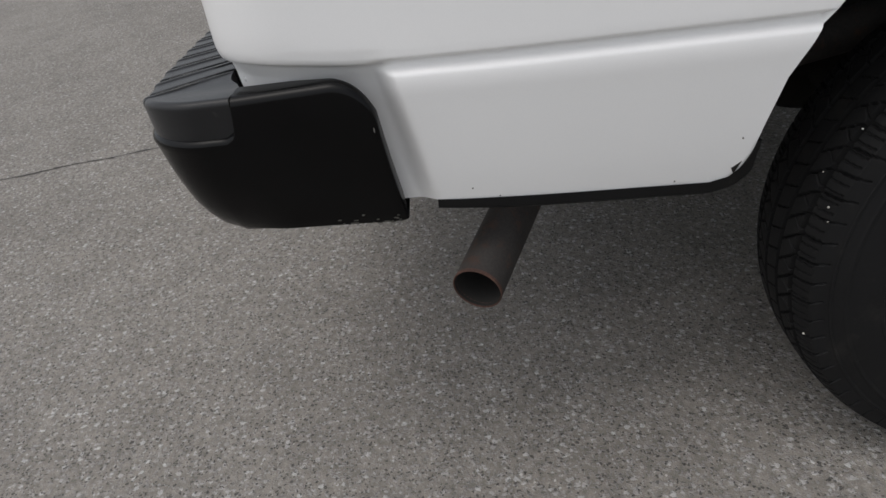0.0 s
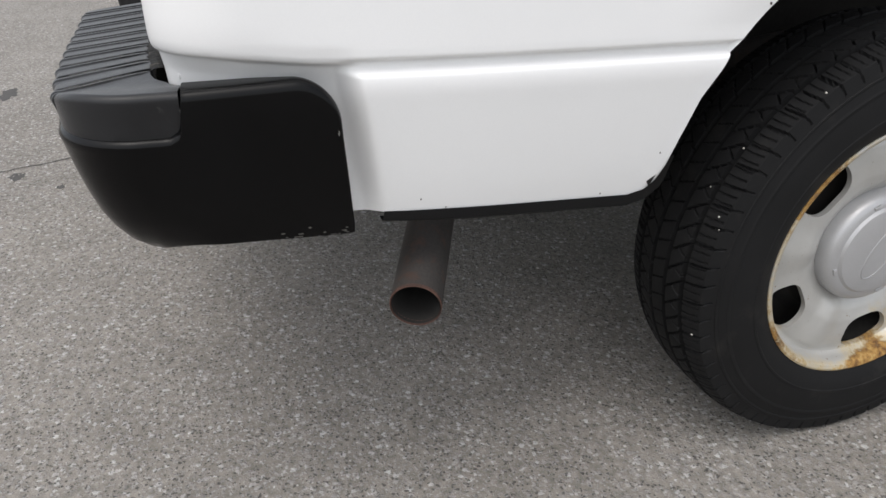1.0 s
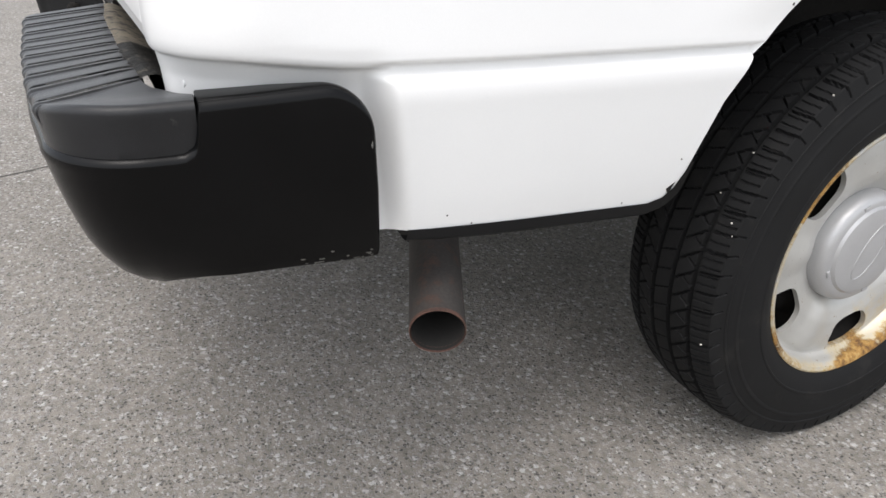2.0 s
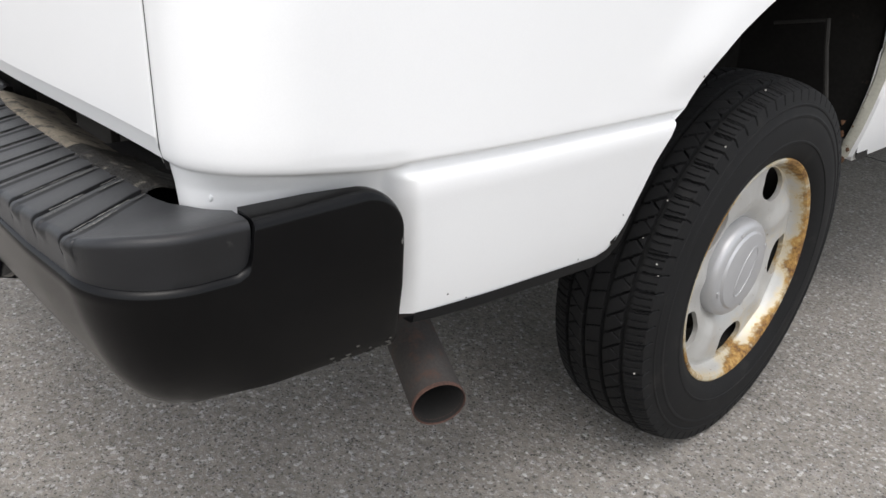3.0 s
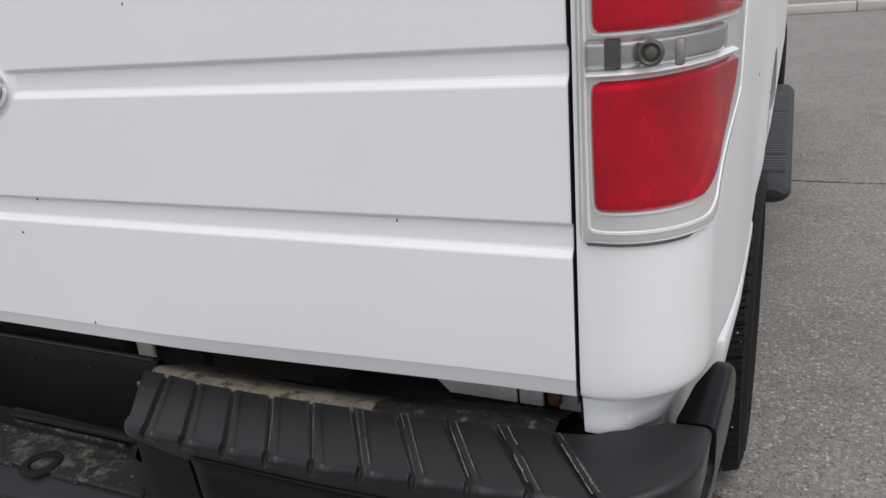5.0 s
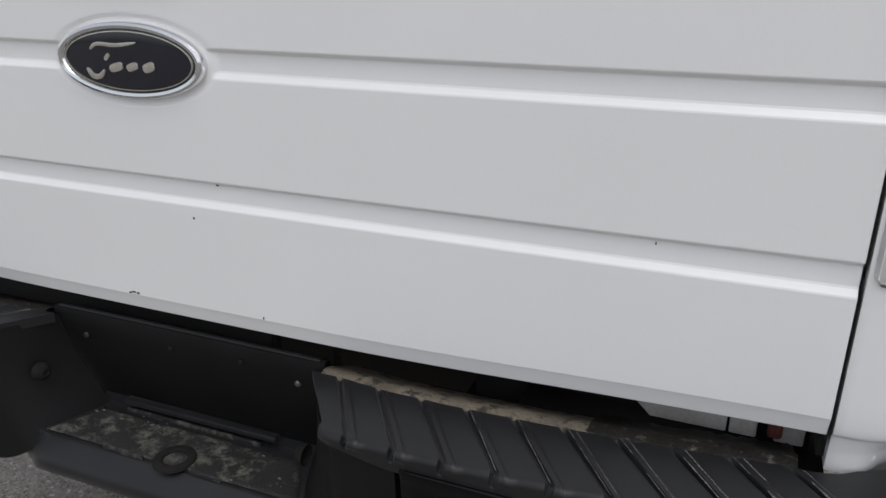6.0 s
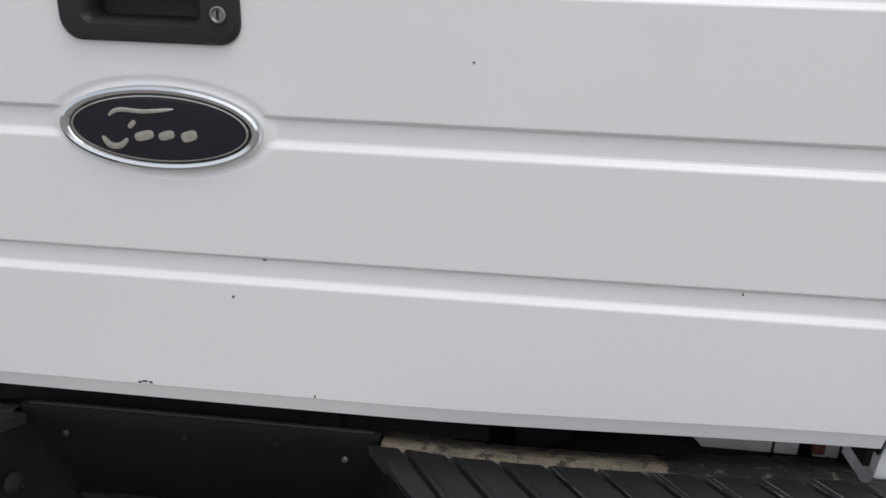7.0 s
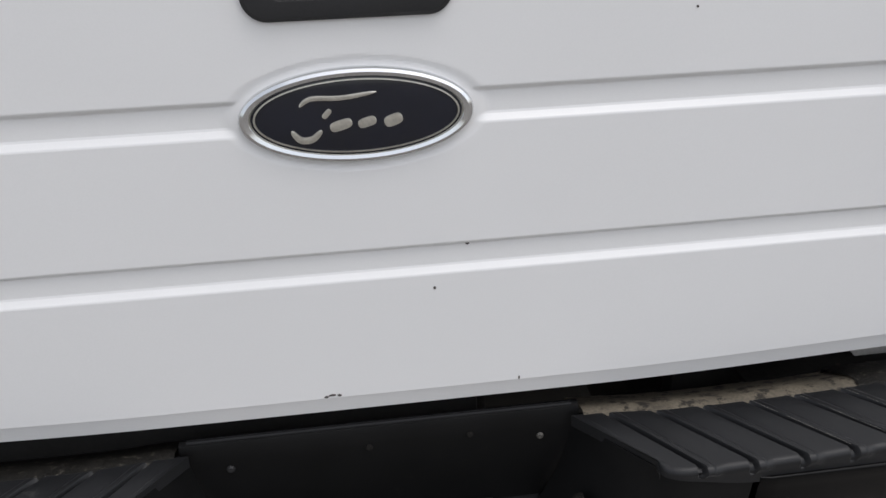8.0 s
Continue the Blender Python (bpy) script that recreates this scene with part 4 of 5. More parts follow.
def step_pad(side):
    cols = [RIB0 - 1.0] + steps_of(RIB0, RIB1 + 0.0131, PITCH / 44) + steps_of(RIB1 + 0.0131, u_of(0.0240), 0.006)[1:]
    rows = [("foot", 0), ("lip", 0), ("lip", 0.3), ("lip", 0.6), ("lip", 0.75), ("lip", 0.88), ("lip", 1.0)] + [("edge", a) for a in (15, 30, 45, 60, 75, 90)] + [("top", v) for v in (0.05, 0.12, 0.25, 0.4, 0.55, 0.7, 0.85, 0.96, 1.0)] + [("skirt", 0)]

    def at(u, r):
        if u < RIB0 - 0.5:  # the turned-down end
            x, y, z = at(RIB0, r)
            return x + side * 0.001, y, z - (0.016 if r[0] in ("edge", "top") else 0.004)
        x, y, nx, ny = bumper_plan(u)
        h = rib_shape(u)
        kind, v = r
        edge_out = -0.004 + corner_in(u) - 0.003 * smooth(0.70, 0.90, u) * (1 - (v if kind == 'lip' else 0.0 if kind == 'foot' else 1.0)) + (0.4 * h + edge_push(u)) * (smooth(0.62, 1.0, v) if kind == "lip" else 0.0 if kind == "foot" else 1.0)
        ox, oy = x + nx * edge_out, y + ny * edge_out
        ix, iy = pad_inner(u)
        zt = pad_z(x) + (h if kind not in ("foot", "lip") else h * smooth(0.5, 1.0, v))
        if kind in ("foot", "lip"):
            t = max(0.0, (y - 0.004) / 0.018)
            foot = 0.699 + 0.015 * (1 - math.sqrt(max(0.0, 1 - min(1.0, t) ** 2)))
            foot += (pad_z(x) - 0.012 - foot) * (1 - smooth(RIB0, RIB0 + 0.11, u))
            drop = (pad_z(x) - 0.008 - foot) / 0.9 * (1 - v)
            return side * ox, oy if kind == "lip" else oy + 0.012 * -ny, (zt - 0.008 - drop * 0.9 if kind == "lip" else zt - 0.010 - drop * 0.9)
        if kind == "edge":
            a, rr = radians(v), 0.008
            back = rr * (1 - math.cos(a))
            return side * (ox - nx * back), oy - ny * back, zt - rr + rr * math.sin(a)
        if kind == "skirt":
            return side * (ix + 0.022 * (1 - smooth(RIB0, RIB0 + 0.05, u))), iy + 0.004, pad_z(ix) - 0.03
        bx, by = ox - nx * 0.008, oy - ny * 0.008
        px, py = bx + (ix - bx) * v, by + (iy - by) * v
        zz = pad_z(px) + h * (1 - smooth(0.93, 1.0, v))
        return side * px, py, zz

    bm = sheet(cols, rows, at)
    pad = part("step_pad", bm, PAD_BLACK, bumper, "dark grey ribbed plastic step pad", sharp=28)
    # pale scuffs along the outer ribs
    rnd = random.Random(11)
    for k in range(7):
        for edge_w in (-0.003, 0.0062):
            v = rnd.uniform(0.04, 0.2)
            while v < 0.9 and not (k > 4 and edge_w > 0):
                v1 = min(0.97, v + rnd.uniform(0.35, 0.9))
                u = RIB1 - k * PITCH + edge_w + rnd.uniform(-0.0008, 0.0008)
                wide = rnd.uniform(0.0009, 0.0018) if k < 3 else rnd.uniform(0.0004, 0.0008)

                def streak(w, vv):
                    w = w * (0.35 + 0.9 * abs(noise.noise(Vector((vv * 30, u * 90, w * 900)))) * 1.6)
                    x, y, nx, ny = bumper_plan(u + w)
                    ix, iy = pad_inner(u + w)
                    ox, oy = x - nx * 0.004, y - ny * 0.004
                    px = ox + (ix - ox) * vv
                    return side * px, oy + (iy - oy) * vv, pad_z(px) + rib_shape(RIB1 + 0.002) + 0.0003

                part("scuff_mark", sheet((-wide, wide), steps_of(v, v1, 0.04), streak), SCUFF, pad, "pale scuff")
                v = v1 + rnd.uniform(0.05, 0.3)
    return pad


def pad_end(side):
    """Moulding from the pad's inner end down to the low step, rounding into a strip beside the face bar."""
    top = [(0.237, 0.008, 0.718), (0.264, -0.045, 0.718), (0.291, -0.084, 0.717), (0.310, -0.104, 0.716), (0.330, -0.1185, 0.717), (0.365, -0.1225, 0.718), (0.411, -0.1225, 0.704)]
    low = [(0.195, 0.040, 0.548), (0.222, -0.030, 0.540), (0.248, -0.078, 0.518), (0.290, -0.092, 0.500), (0.335, -0.095, 0.497), (0.372, -0.095, 0.497), (0.404, -0.090, 0.499)]

    def at(c, k):
        if c > 1:
            p = Vector(at(1.0, k)) + Vector((0.002 * side, 0.035, 0.0))
            return p.x, p.y, p.z
        if k < 0:
            p = along(top, c) + Vector((0.03 * (1 - c), 0.012, -0.003))
        elif k > 1:
            p = along(low, c) + Vector((0.02, 0.035, -0.004))
        else:
            p = along(top, c).lerp(along(low, c), k)
            p.y -= 0.004 * math.sin(math.pi * min(1.0, k * 1.05)) * smooth(0.40, 0.60, c)
            p.x += 0.010 * math.sin(math.pi * k) * (1 - smooth(0.4, 0.7, c))
        return side * p.x, p.y, p.z

    bm = sheet([i / 48 for i in range(49)] + [1.1], [-0.1, 0, 0.02] + [k / 14 for k in range(1, 14)] + [0.985, 1.0, 1.1], at)
    part("pad_end", bm, WALL_BLACK, bumper, "black plastic moulding beside the low step", sharp=40)
    knob = turned([(0.004, 0.015), (-0.004, 0.014), (-0.009, 0.010), (-0.011, 0.006), (-0.009, 0.003), (-0.009, 0.0001)], 16)
    k = part("knob", knob, UNDER_BLACK, bumper, "round grimy bolt head")
    k.location, k.rotation_euler = (side * 0.236, -0.042, 0.642 if side < 0 else 0.618), (0, 0, radians(180) if side < 0 else 0.0)


for side in (1, -1):
    shell_face(side)
    step_pad(side)
    pad_end(side)

# low step between the pads
bm = bmesh.new()
def low_step(c, r):
    y, z, w = r
    y += 0.024 * smooth(0.78, 1.0, abs(c)) * smooth(-0.06, -0.085, y)
    return c * w, y, z
sheet([-1, -0.96, -0.92, -0.88, -0.84, -0.8, -0.72, -0.5, 0, 0.5, 0.72, 0.8, 0.84, 0.88, 0.92, 0.96, 1], [(0.045, 0.60, 0.205), (0.040, 0.552, 0.205), (0.030, 0.548, 0.21), (-0.062, 0.5465, 0.245), (-0.065, 0.5455, 0.246), (-0.068, 0.5435, 0.248), (-0.0885, 0.5290, 0.256), (-0.0930, 0.5245, 0.258), (-0.0960, 0.5180, 0.264), (-0.0965, 0.510, 0.27), (-0.093, 0.500, 0.28), (-0.084, 0.496, 0.285), (-0.06, 0.494, 0.285)], low_step, bm)
step = part("low_step", bm, PAD_BLACK, bumper, "dusty black plastic low step", sharp=40)
STEP_DUST = surface("dusty_step_tread", (0.011, 0.011, 0.0105), 0.6, 0.75, 0, 320, 17, 0.7, 0.0016, wear=(0.125, 0.125, 0.102), wear_at=0.50, wear_soft=0.22)
bm = sheet([-1 + k / 30 for k in range(61)], steps_of(-0.058, 0.020, 0.004), lambda c, y: (c * (0.188 - 0.55 * (y - 0.020)), y, 0.5486 + 0.0022 * smooth(0.0, 0.03, 1 - abs(c)) * smooth(0.0, 0.004, min(y + 0.058, 0.020 - y)) + 0.0003 * noise.noise(Vector((c * 20, y * 90, 0)))))
part("tread_plate", bm, STEP_DUST, step, "worn dusty tread on the low step")
hole = part("ball_hole_rim", turned([(0.0, 0.032), (0.0045, 0.0305), (0.0060, 0.027), (0.0055, 0.020), (0.0030, 0.0175), (-0.014, 0.016), (-0.014, 0.0001)], 28), UNDER_BLACK, step, "round black plug in the step")
hole.rotation_euler, hole.location = (0, radians(-90), 0), (0.013, -0.047, 0.550)
for x0, x1, y in ((-0.15, 0.11, 0.031), (-0.11, -0.035, -0.061), (0.052, 0.105, -0.061)):
    part("step_rib", block(x0, x1, y - 0.0025, y + 0.0025, 0.546, 0.555, 0.002), STEP_DUST, step)

part("hole_bottom", turned([(0.0, 0.0175), (0.001, 0.0001)], 24, (0.0, 0.0, 0.0)), SOOT_SHADE, hole, "dark bottom of the plug").location = (-0.004, 0, 0)

# back wall behind the low step
bm = sheet([-0.245, -0.12, 0.0, 0.12, 0.245], [(0.052, 0.53), (0.046, 0.56), (0.040, 0.57), (0.012, 0.70), (0.008, 0.722), (0.010, 0.730), (0.016, 0.733), (0.024, 0.731), (0.03, 0.70)], lambda x, r: (x, r[0], r[1]))
wallp = part("step_back_wall", bm, WALL_BLACK, bumper, "black plastic wall above the low step")
for x, z, r, mat in ((0.197, 0.688, 0.0050, PIPE_GREY), (0.106, 0.704, 0.0045, UNDER_BLACK), (-0.02, 0.700, 0.0045, UNDER_BLACK), (-0.19, 0.688, 0.0055, TRIM_BLACK)):
    b = part("bolt", turned([(0.003, r), (-0.002, r), (-0.004, r * 0.6), (-0.004, 0.0001)], 8), mat, wallp, "small screw head")
    b.rotation_euler, b.location = (0, 0, radians(90)), (x, 0.012 + (0.70 - z) * 0.21, z)

# lighter tube that draws the highlight on the wall's upper edge
part("wall_rim", tube([(-0.236, 0.0150, 0.7320), (-0.1, 0.0150, 0.7325), (0.1, 0.0150, 0.7325), (0.236, 0.0150, 0.7320)], 0.0028, 8), PAD_BLACK, wallp, "worn grey upper rim of the wall")
part("wall_ledge", block(-0.150, 0.140, 0.026, 0.042, 0.563, 0.573, 0.003), PAD_BLACK, wallp, "grey plastic ledge along the wall's foot")

# dusty metal lip and sill seen in the gap under the gate
rl = random.Random(4)


def lip_line(x):
    """The pad's inner edge, along which the lip runs."""
    return -0.002 - 0.008 * smooth(0.26, 0.36, x) + 0.006 * smooth(0.70, 0.82, x)


for side in (1, -1):
    cols = steps_of(0.248, 0.640, 0.007)
    jag = {c: rl.uniform(-0.0010, 0.0010) + 0.0010 * math.sin(c * 41) for c in cols}
    bm = sheet(cols, [(-0.006, -0.006), (-0.001, 0.0008), (0.006, 0.0026), (0.014, 0.0016), (0.026, -0.0035), (0.044, -0.013), (0.064, -0.023), (0.084, -0.034), (0.088, -0.055)], lambda x, r: (side * x, lip_line(x) + r[0] + jag[x] * (1 if 0 < r[0] < 0.03 else 0.3), pad_z(x) + r[1] - 0.0005 + abs(jag[x]) * 0.4))
    part("bumper_lip", bm, DUSTY_LIP if side > 0 else GRIME, bumper, "dusty flaking metal lip behind the pad" if side > 0 else "grimy dark metal lip behind the pad")
    cols = steps_of(0.605, 0.826, 0.006)
    jag = {c: rl.uniform(-0.002, 0.002) for c in cols}
    bm = sheet(cols, [(-0.006, -0.006), (-0.001, 0.0008), (0.006, 0.0028), (0.015, 0.0030), (0.024, -0.0006), (0.036, -0.0065), (0.052, -0.0135), (0.072, -0.0215), (0.080, -0.045)], lambda x, r: (side * x, lip_line(x) + r[0] + jag[x], pad_z(x) + r[1] + abs(jag[x])))
    part("grimy_lip", bm, GRIME, bumper, "grimy scuffed edge behind the pad")
    for x0, x1, slant in ((0.578, 0.7535, 0.085), (0.7565, 0.787, 0.0), (0.806, 0.838, 0.0)):
        bm = block(x0, x1, 0.078, 0.084, 0.713, 0.80, 0.002)
        for v in bm.verts:
            if v.co.x < x0 + 0.01 and v.co.z < 0.74:
                v.co.x += slant
            v.co.x *= side
        if side < 0:
            bmesh.ops.reverse_faces(bm, faces=bm.faces)
        part("sill_plate", bm, SILL_SHADED, bumper, "dusty white painted sill plate behind the gate")
    part("sill_backing", block(min(side * 0.755, side * 0.845), max(side * 0.755, side * 0.845), 0.087, 0.093, 0.69, 0.80, 0.001), UNDER_BLACK, bumper, "dirty dark steel between the sill plates")
    part("hinge_bolt", block(min(side * 0.797, side * 0.813), max(side * 0.797, side * 0.813), 0.060, 0.072, 0.727, 0.746, 0.004), RED_RUST, bumper, "rusty hinge bolt")
part("hitch_plate", block(-0.56, -0.205, 0.395, 0.405, 0.464, 0.66, 0.002), DUSTY_WHITE, truck, "dusty white plate deep behind the bumper")
part("brace_rod", tube([(0.15, 0.20, 0.48), (0.15, 0.20, 0.74)], 0.008, 10), SOOT_SHADE, truck, "dark upright rod behind the bumper")
# dark sheets and blocks added to keep light and ground out of the gap
part("sill_tray", block(0.50, 0.862, 0.036, 0.122, 0.690, 0.698, 0.002), UNDER_BLACK, truck, "dirty dark tray under the sill")
part("lower_tray", block(0.33, 0.52, 0.04, 0.16, 0.628, 0.636, 0.002), UNDER_BLACK, truck, "dirty dark tray behind the lip")
part("side_bracket", block(-0.866, -0.846, 0.22, 0.46, 0.36, 0.54, 0.003), UNDER_BLACK, truck, "dirty dark bracket inside the far bumper end")
part("sill_end", block(0.42, 0.84, 0.125, 0.16, 0.60, 0.740, 0.004), SOOT_SHADE, truck, "dark bracket below the sill")
part("hitch_beam", block(-0.80, 0.125, 0.062, 0.088, 0.58, 0.768, 0.006), SOOT_SHADE, truck, "dark beam behind the low step")
part("cross_member", block(-0.82, 0.58, 0.42, 0.46, 0.34, 0.74, 0.01), SOOT_SHADE, truck, "dark cross member under the bed")
part("rear_sill", block(-0.84, 0.84, 0.125, 0.16, 0.742, 0.80, 0.006), SOOT_SHADE, truck, "dark cross member behind the bumper")


# ---------------------------------------------------------------- exhaust
EX = Vector((0.962, 0.289, 0.4265))
axis = Vector((-0.16, 0.07, 0.03)).normalized()
pts = [EX + axis * d for d in (0.0, 0.10, 0.20, 0.26)] + [Vector((0.70, 0.44, 0.475)), Vector((0.655, 0.52, 0.49)), Vector((0.64, 0.62, 0.50)), Vector((0.62, 0.85, 0.60)), Vector((0.60, 1.15, 0.64)), Vector((0.58, 1.6, 0.52)), Vector((0.55, 3.0, 0.42))]
bm = tube(pts, 0.0366, 36)
exhaust = part("exhaust_pipe", bm, PIPE, truck, "sooty rust-browned steel tailpipe")
bm = tube([EX, EX + axis * 0.10, EX + axis * 0.25], 0.0338, 36)
part("pipe_bore", bm, SOOT_SHADE, exhaust, "soot-black inside of the pipe")
rim = bmesh.new()
turned([(0.004, 0.0369), (-0.001, 0.0367), (-0.0015, 0.0355), (0.006, 0.0337)], 40, bm=rim)
bmesh.ops.transform(rim, matrix=Matrix.Translation(EX) @ axis.to_track_quat("X", "Z").to_matrix().to_4x4(), verts=rim.verts)
part("pipe_rim", rim, RIM_RUST, exhaust, "rusty pipe rim")


# ---------------------------------------------------------------- wheels
PITCHES = 168


def tread(w, a):
    """Depth of the tread at width w (-1..1) and turn a (radians): four round grooves, forked slanting cuts, shoulder slots and fine sipes."""
    t = a / (2 * math.pi) * PITCHES
    aw = abs(w)
    for g, wid in ((0.62, 0.046), (0.20, 0.046)):
        if abs(aw - g) < wid:
            return 1.15
    if aw > 0.62:
        k = aw - 0.62
        f = (t + 2.2 * k * k) % 1.0
        if (t / 2.4 + 1.0 * k * k) % 1.0 < 0.10:
            return 0.75
        return 0.35 if f < 0.18 and aw < 0.97 else 0.0
    if aw > 0.20:
        k = (aw - 0.20) / 0.42
        half = 0.5 if w < 0 else 0.0
        f = (t / 2.4 + half + 0.95 * k) % 1.0
        if f < 0.095:
            return 0.9
        if k > 0.45 and (t / 2.4 + half + 0.42 - 0.75 * (k - 0.45)) % 1.0 < 0.075:
            return 0.7
        return 0.0
    f = (t / 2.4 + 1.1 * (w + 0.20)) % 1.0
    if f < 0.06:
        return 0.6
    return 0.0


R_T, WHEEL_X = 0.386, 0.882


def tyre_mesh():
    prof = [(-0.080, 0.232), (-0.098, 0.240), (-0.108, 0.262), (-0.1145, 0.295), (-0.1130, 0.320), (-0.108, 0.346)]
    crown = [w for w in steps_of(-1, 1, 0.025) if all(abs(abs(w) - g) > 0.068 for g in (0.20, 0.62))]
    for g, wid in ((0.20, 0.046), (0.62, 0.046)):
        crown += [s * (g + d) for s in (-1, 1) for d in (-wid - 0.004, -wid + 0.002, 0.0, wid - 0.002, wid + 0.004)]
    rows = [(x, r, None) for x, r in prof]
    for w in sorted(crown):
        rows.append((0.099 * w, R_T - 0.0155 * abs(w) ** 3.0, w))
    # the slots run on over the shoulder
    rows += [(0.1005, 0.3645, 1.02), (0.1015, 0.3590, 1.04), (0.1025, 0.3535, 1.06)]
    side = [(0.1030, 0.3515), (0.1042, 0.3465), (0.1058, 0.3455), (0.1060, 0.3425), (0.1048, 0.3405), (0.1062, 0.336), (0.1075, 0.330), (0.1082, 0.327), (0.1096, 0.3255), (0.1099, 0.3215), (0.1090, 0.3195), (0.1105, 0.311), (0.1115, 0.300), (0.1118, 0.286), (0.1118, 0.278), (0.1128, 0.2765), (0.1126, 0.2735), (0.1108, 0.2722), (0.1085, 0.262), (0.1045, 0.253), (0.1005, 0.246), (0.097, 0.2405), (0.092, 0.236), (0.085, 0.233)]
    rows += [(x, r, None) for x, r in side]
    n = PITCHES * 9

    def at(k, p):
        a = 2 * math.pi * k / n
        x, r, w = p
        if w is not None:
            d = tread(w, a)
            r -= 0.0085 * d * (1.0 if w <= 1.0 else 0.35)
            x -= 0.0030 * d * (1.0 if w > 1.0 else 0.0)
        z = r * math.sin(a)
        if z < -AXLE_Z:  # flattened where it bears on the ground
            x *= 1 + 0.9 * (-AXLE_Z - z)
            z = -AXLE_Z
        return x, r * math.cos(a), z
    return sheet(range(n), rows, at, None, True)


def rim_mesh():
    prof = curve_of(((0.02, 0.050), (0.098, 0.050), (0.106, 0.047), (0.113, 0.053), (0.128, 0.062), (0.150, 0.068), (0.180, 0.069), (0.203, 0.066), (0.212, 0.063), (0.2175, 0.064), (0.2215, 0.072), (0.2250, 0.087), (0.2290, 0.0955), (0.2355, 0.0985), (0.2390, 0.0975), (0.2405, 0.088)))
    rr = [0.06, 0.08, 0.098, 0.105, 0.112, 0.120, 0.128, 0.134, 0.139, 0.144, 0.149, 0.154, 0.159, 0.164, 0.169, 0.174, 0.179, 0.184, 0.189, 0.194, 0.199, 0.203, 0.207, 0.2095, 0.212, 0.2150, 0.2175, 0.2195, 0.2215, 0.2232, 0.2250, 0.2270, 0.2290, 0.2320, 0.2355, 0.2390, 0.2405]
    n = 240
    bm = bmesh.new()
    g = []
    for k in range(n):
        a = 2 * math.pi * k / n
        # ridges between the windows
        ph = ((math.degrees(a) - HOLE_A + 36) % 72) - 36
        ridge = 0.006 * smooth(20, 36, abs(ph))
        g.append([bm.verts.new((prof(r) + ridge * smooth(0.095, 0.14, r) * (1 - smooth(0.20, 0.22, r)), r * math.cos(a), r * math.sin(a))) for r in rr])
    def inside(r, a):
        ph = ((math.degrees(a) - HOLE_A + 36) % 72) - 36
        u = radians(ph) * r / (0.046 + 0.30 * (r - 0.182))
        v = (r - 0.182) / 0.033
        return abs(u) ** 2.8 + abs(v) ** 2.8
    snap = {}
    for k in range(n):
        a = 2 * math.pi * k / n
        for j, r in enumerate(rr):
            snap[(k, j)] = inside(r, a)
    for k in range(n):
        k2 = (k + 1) % n
        for j in range(len(rr) - 1):
            vals = [snap[(k, j)], snap[(k2, j)], snap[(k, j + 1)], snap[(k2, j + 1)]]
            if max(vals) < 1.0 or sum(vals) / 4 < 0.9:
                continue
            bm.faces.new((g[k][j], g[k2][j], g[k2][j + 1], g[k][j + 1]))
    for v in [v for v in bm.verts if not v.link_faces]:
        bm.verts.remove(v)
    # round the windows' outlines off
    for v in bm.verts:
        r, a = math.hypot(v.co.y, v.co.z), math.atan2(v.co.z, v.co.y)
        if v.is_boundary and 0.12 < r < 0.2165:
            c = radians(HOLE_A + 72 * round((math.degrees(a) - HOLE_A) / 72))
            f = inside(r, a) ** (-1 / 2.8)
            r, a = 0.182 + (r - 0.182) * f, c + (a - c) * f
            v.co.y, v.co.z = r * math.cos(a), r * math.sin(a)
    # fold the windows' edges inward
    rim_edges = [e for e in bm.edges if len(e.link_faces) == 1 and 0.12 < math.hypot(e.verts[0].co.y, e.verts[0].co.z) < 0.2165 and 0.12 < math.hypot(e.verts[1].co.y, e.verts[1].co.z) < 0.2165]
    made = bmesh.ops.extrude_edge_only(bm, edges=rim_edges)["geom"]
    for v in made:
        if isinstance(v, bmesh.types.BMVert):
            v.co.x -= 0.010
    return bm


HOLE_A = -78.0


proto = tagged(new("wheel"), "black tyre on a rust-stained silver steel wheel")
proto.parent = truck
proto.location = (WHEEL_X, AXLE_Y, AXLE_Z)
part("tyre", tyre_mesh(), RUBBER, proto, "black all-season tyre with worn tread", sharp=30, merge=False)
part("rim", rim_mesh(), WHEEL_PAINT, proto, "silver steel rim with five windows and rust", sharp=40)
part("rim_barrel", turned([(0.086, 0.2400), (0.076, 0.234), (0.062, 0.226), (0.03, 0.208), (-0.07, 0.208), (-0.09, 0.235)], 96), UNDER_BLACK, proto, "dark dirty rim barrel behind the windows")
part("brake_drum", turned([(0.02, 0.0001), (0.02, 0.15), (0.0, 0.17), (-0.004, 0.2075), (-0.06, 0.2075)], 48), SOOT_SHADE, proto, "dark dirty brake behind the windows")
cap = turned([(0.044, 0.105), (0.062, 0.1045), (0.070, 0.102), (0.0755, 0.097), (0.078, 0.090), (0.0790, 0.084), (0.0835, 0.080), (0.0850, 0.074), (0.0862, 0.050), (0.0868, 0.02), (0.0870, 0.0001)], 64)
capo = part("hub_cap", cap, CAP_SILVER, proto, "silver plastic hub cap")
for k in range(4):
    a = radians(20 + 90 * k)
    b = block(0.074, 0.0805, -0.004, 0.003, -0.007, 0.007, 0.0015)
    bmesh.ops.transform(b, matrix=Matrix.Translation((0.0, 0.090 * math.cos(a), 0.090 * math.sin(a))) @ Matrix.Rotation(a, 4, "X"), verts=b.verts)
    part("cap_tab", b, CAP_SILVER, proto, "moulded tab on the hub cap")
bm = bmesh.new()
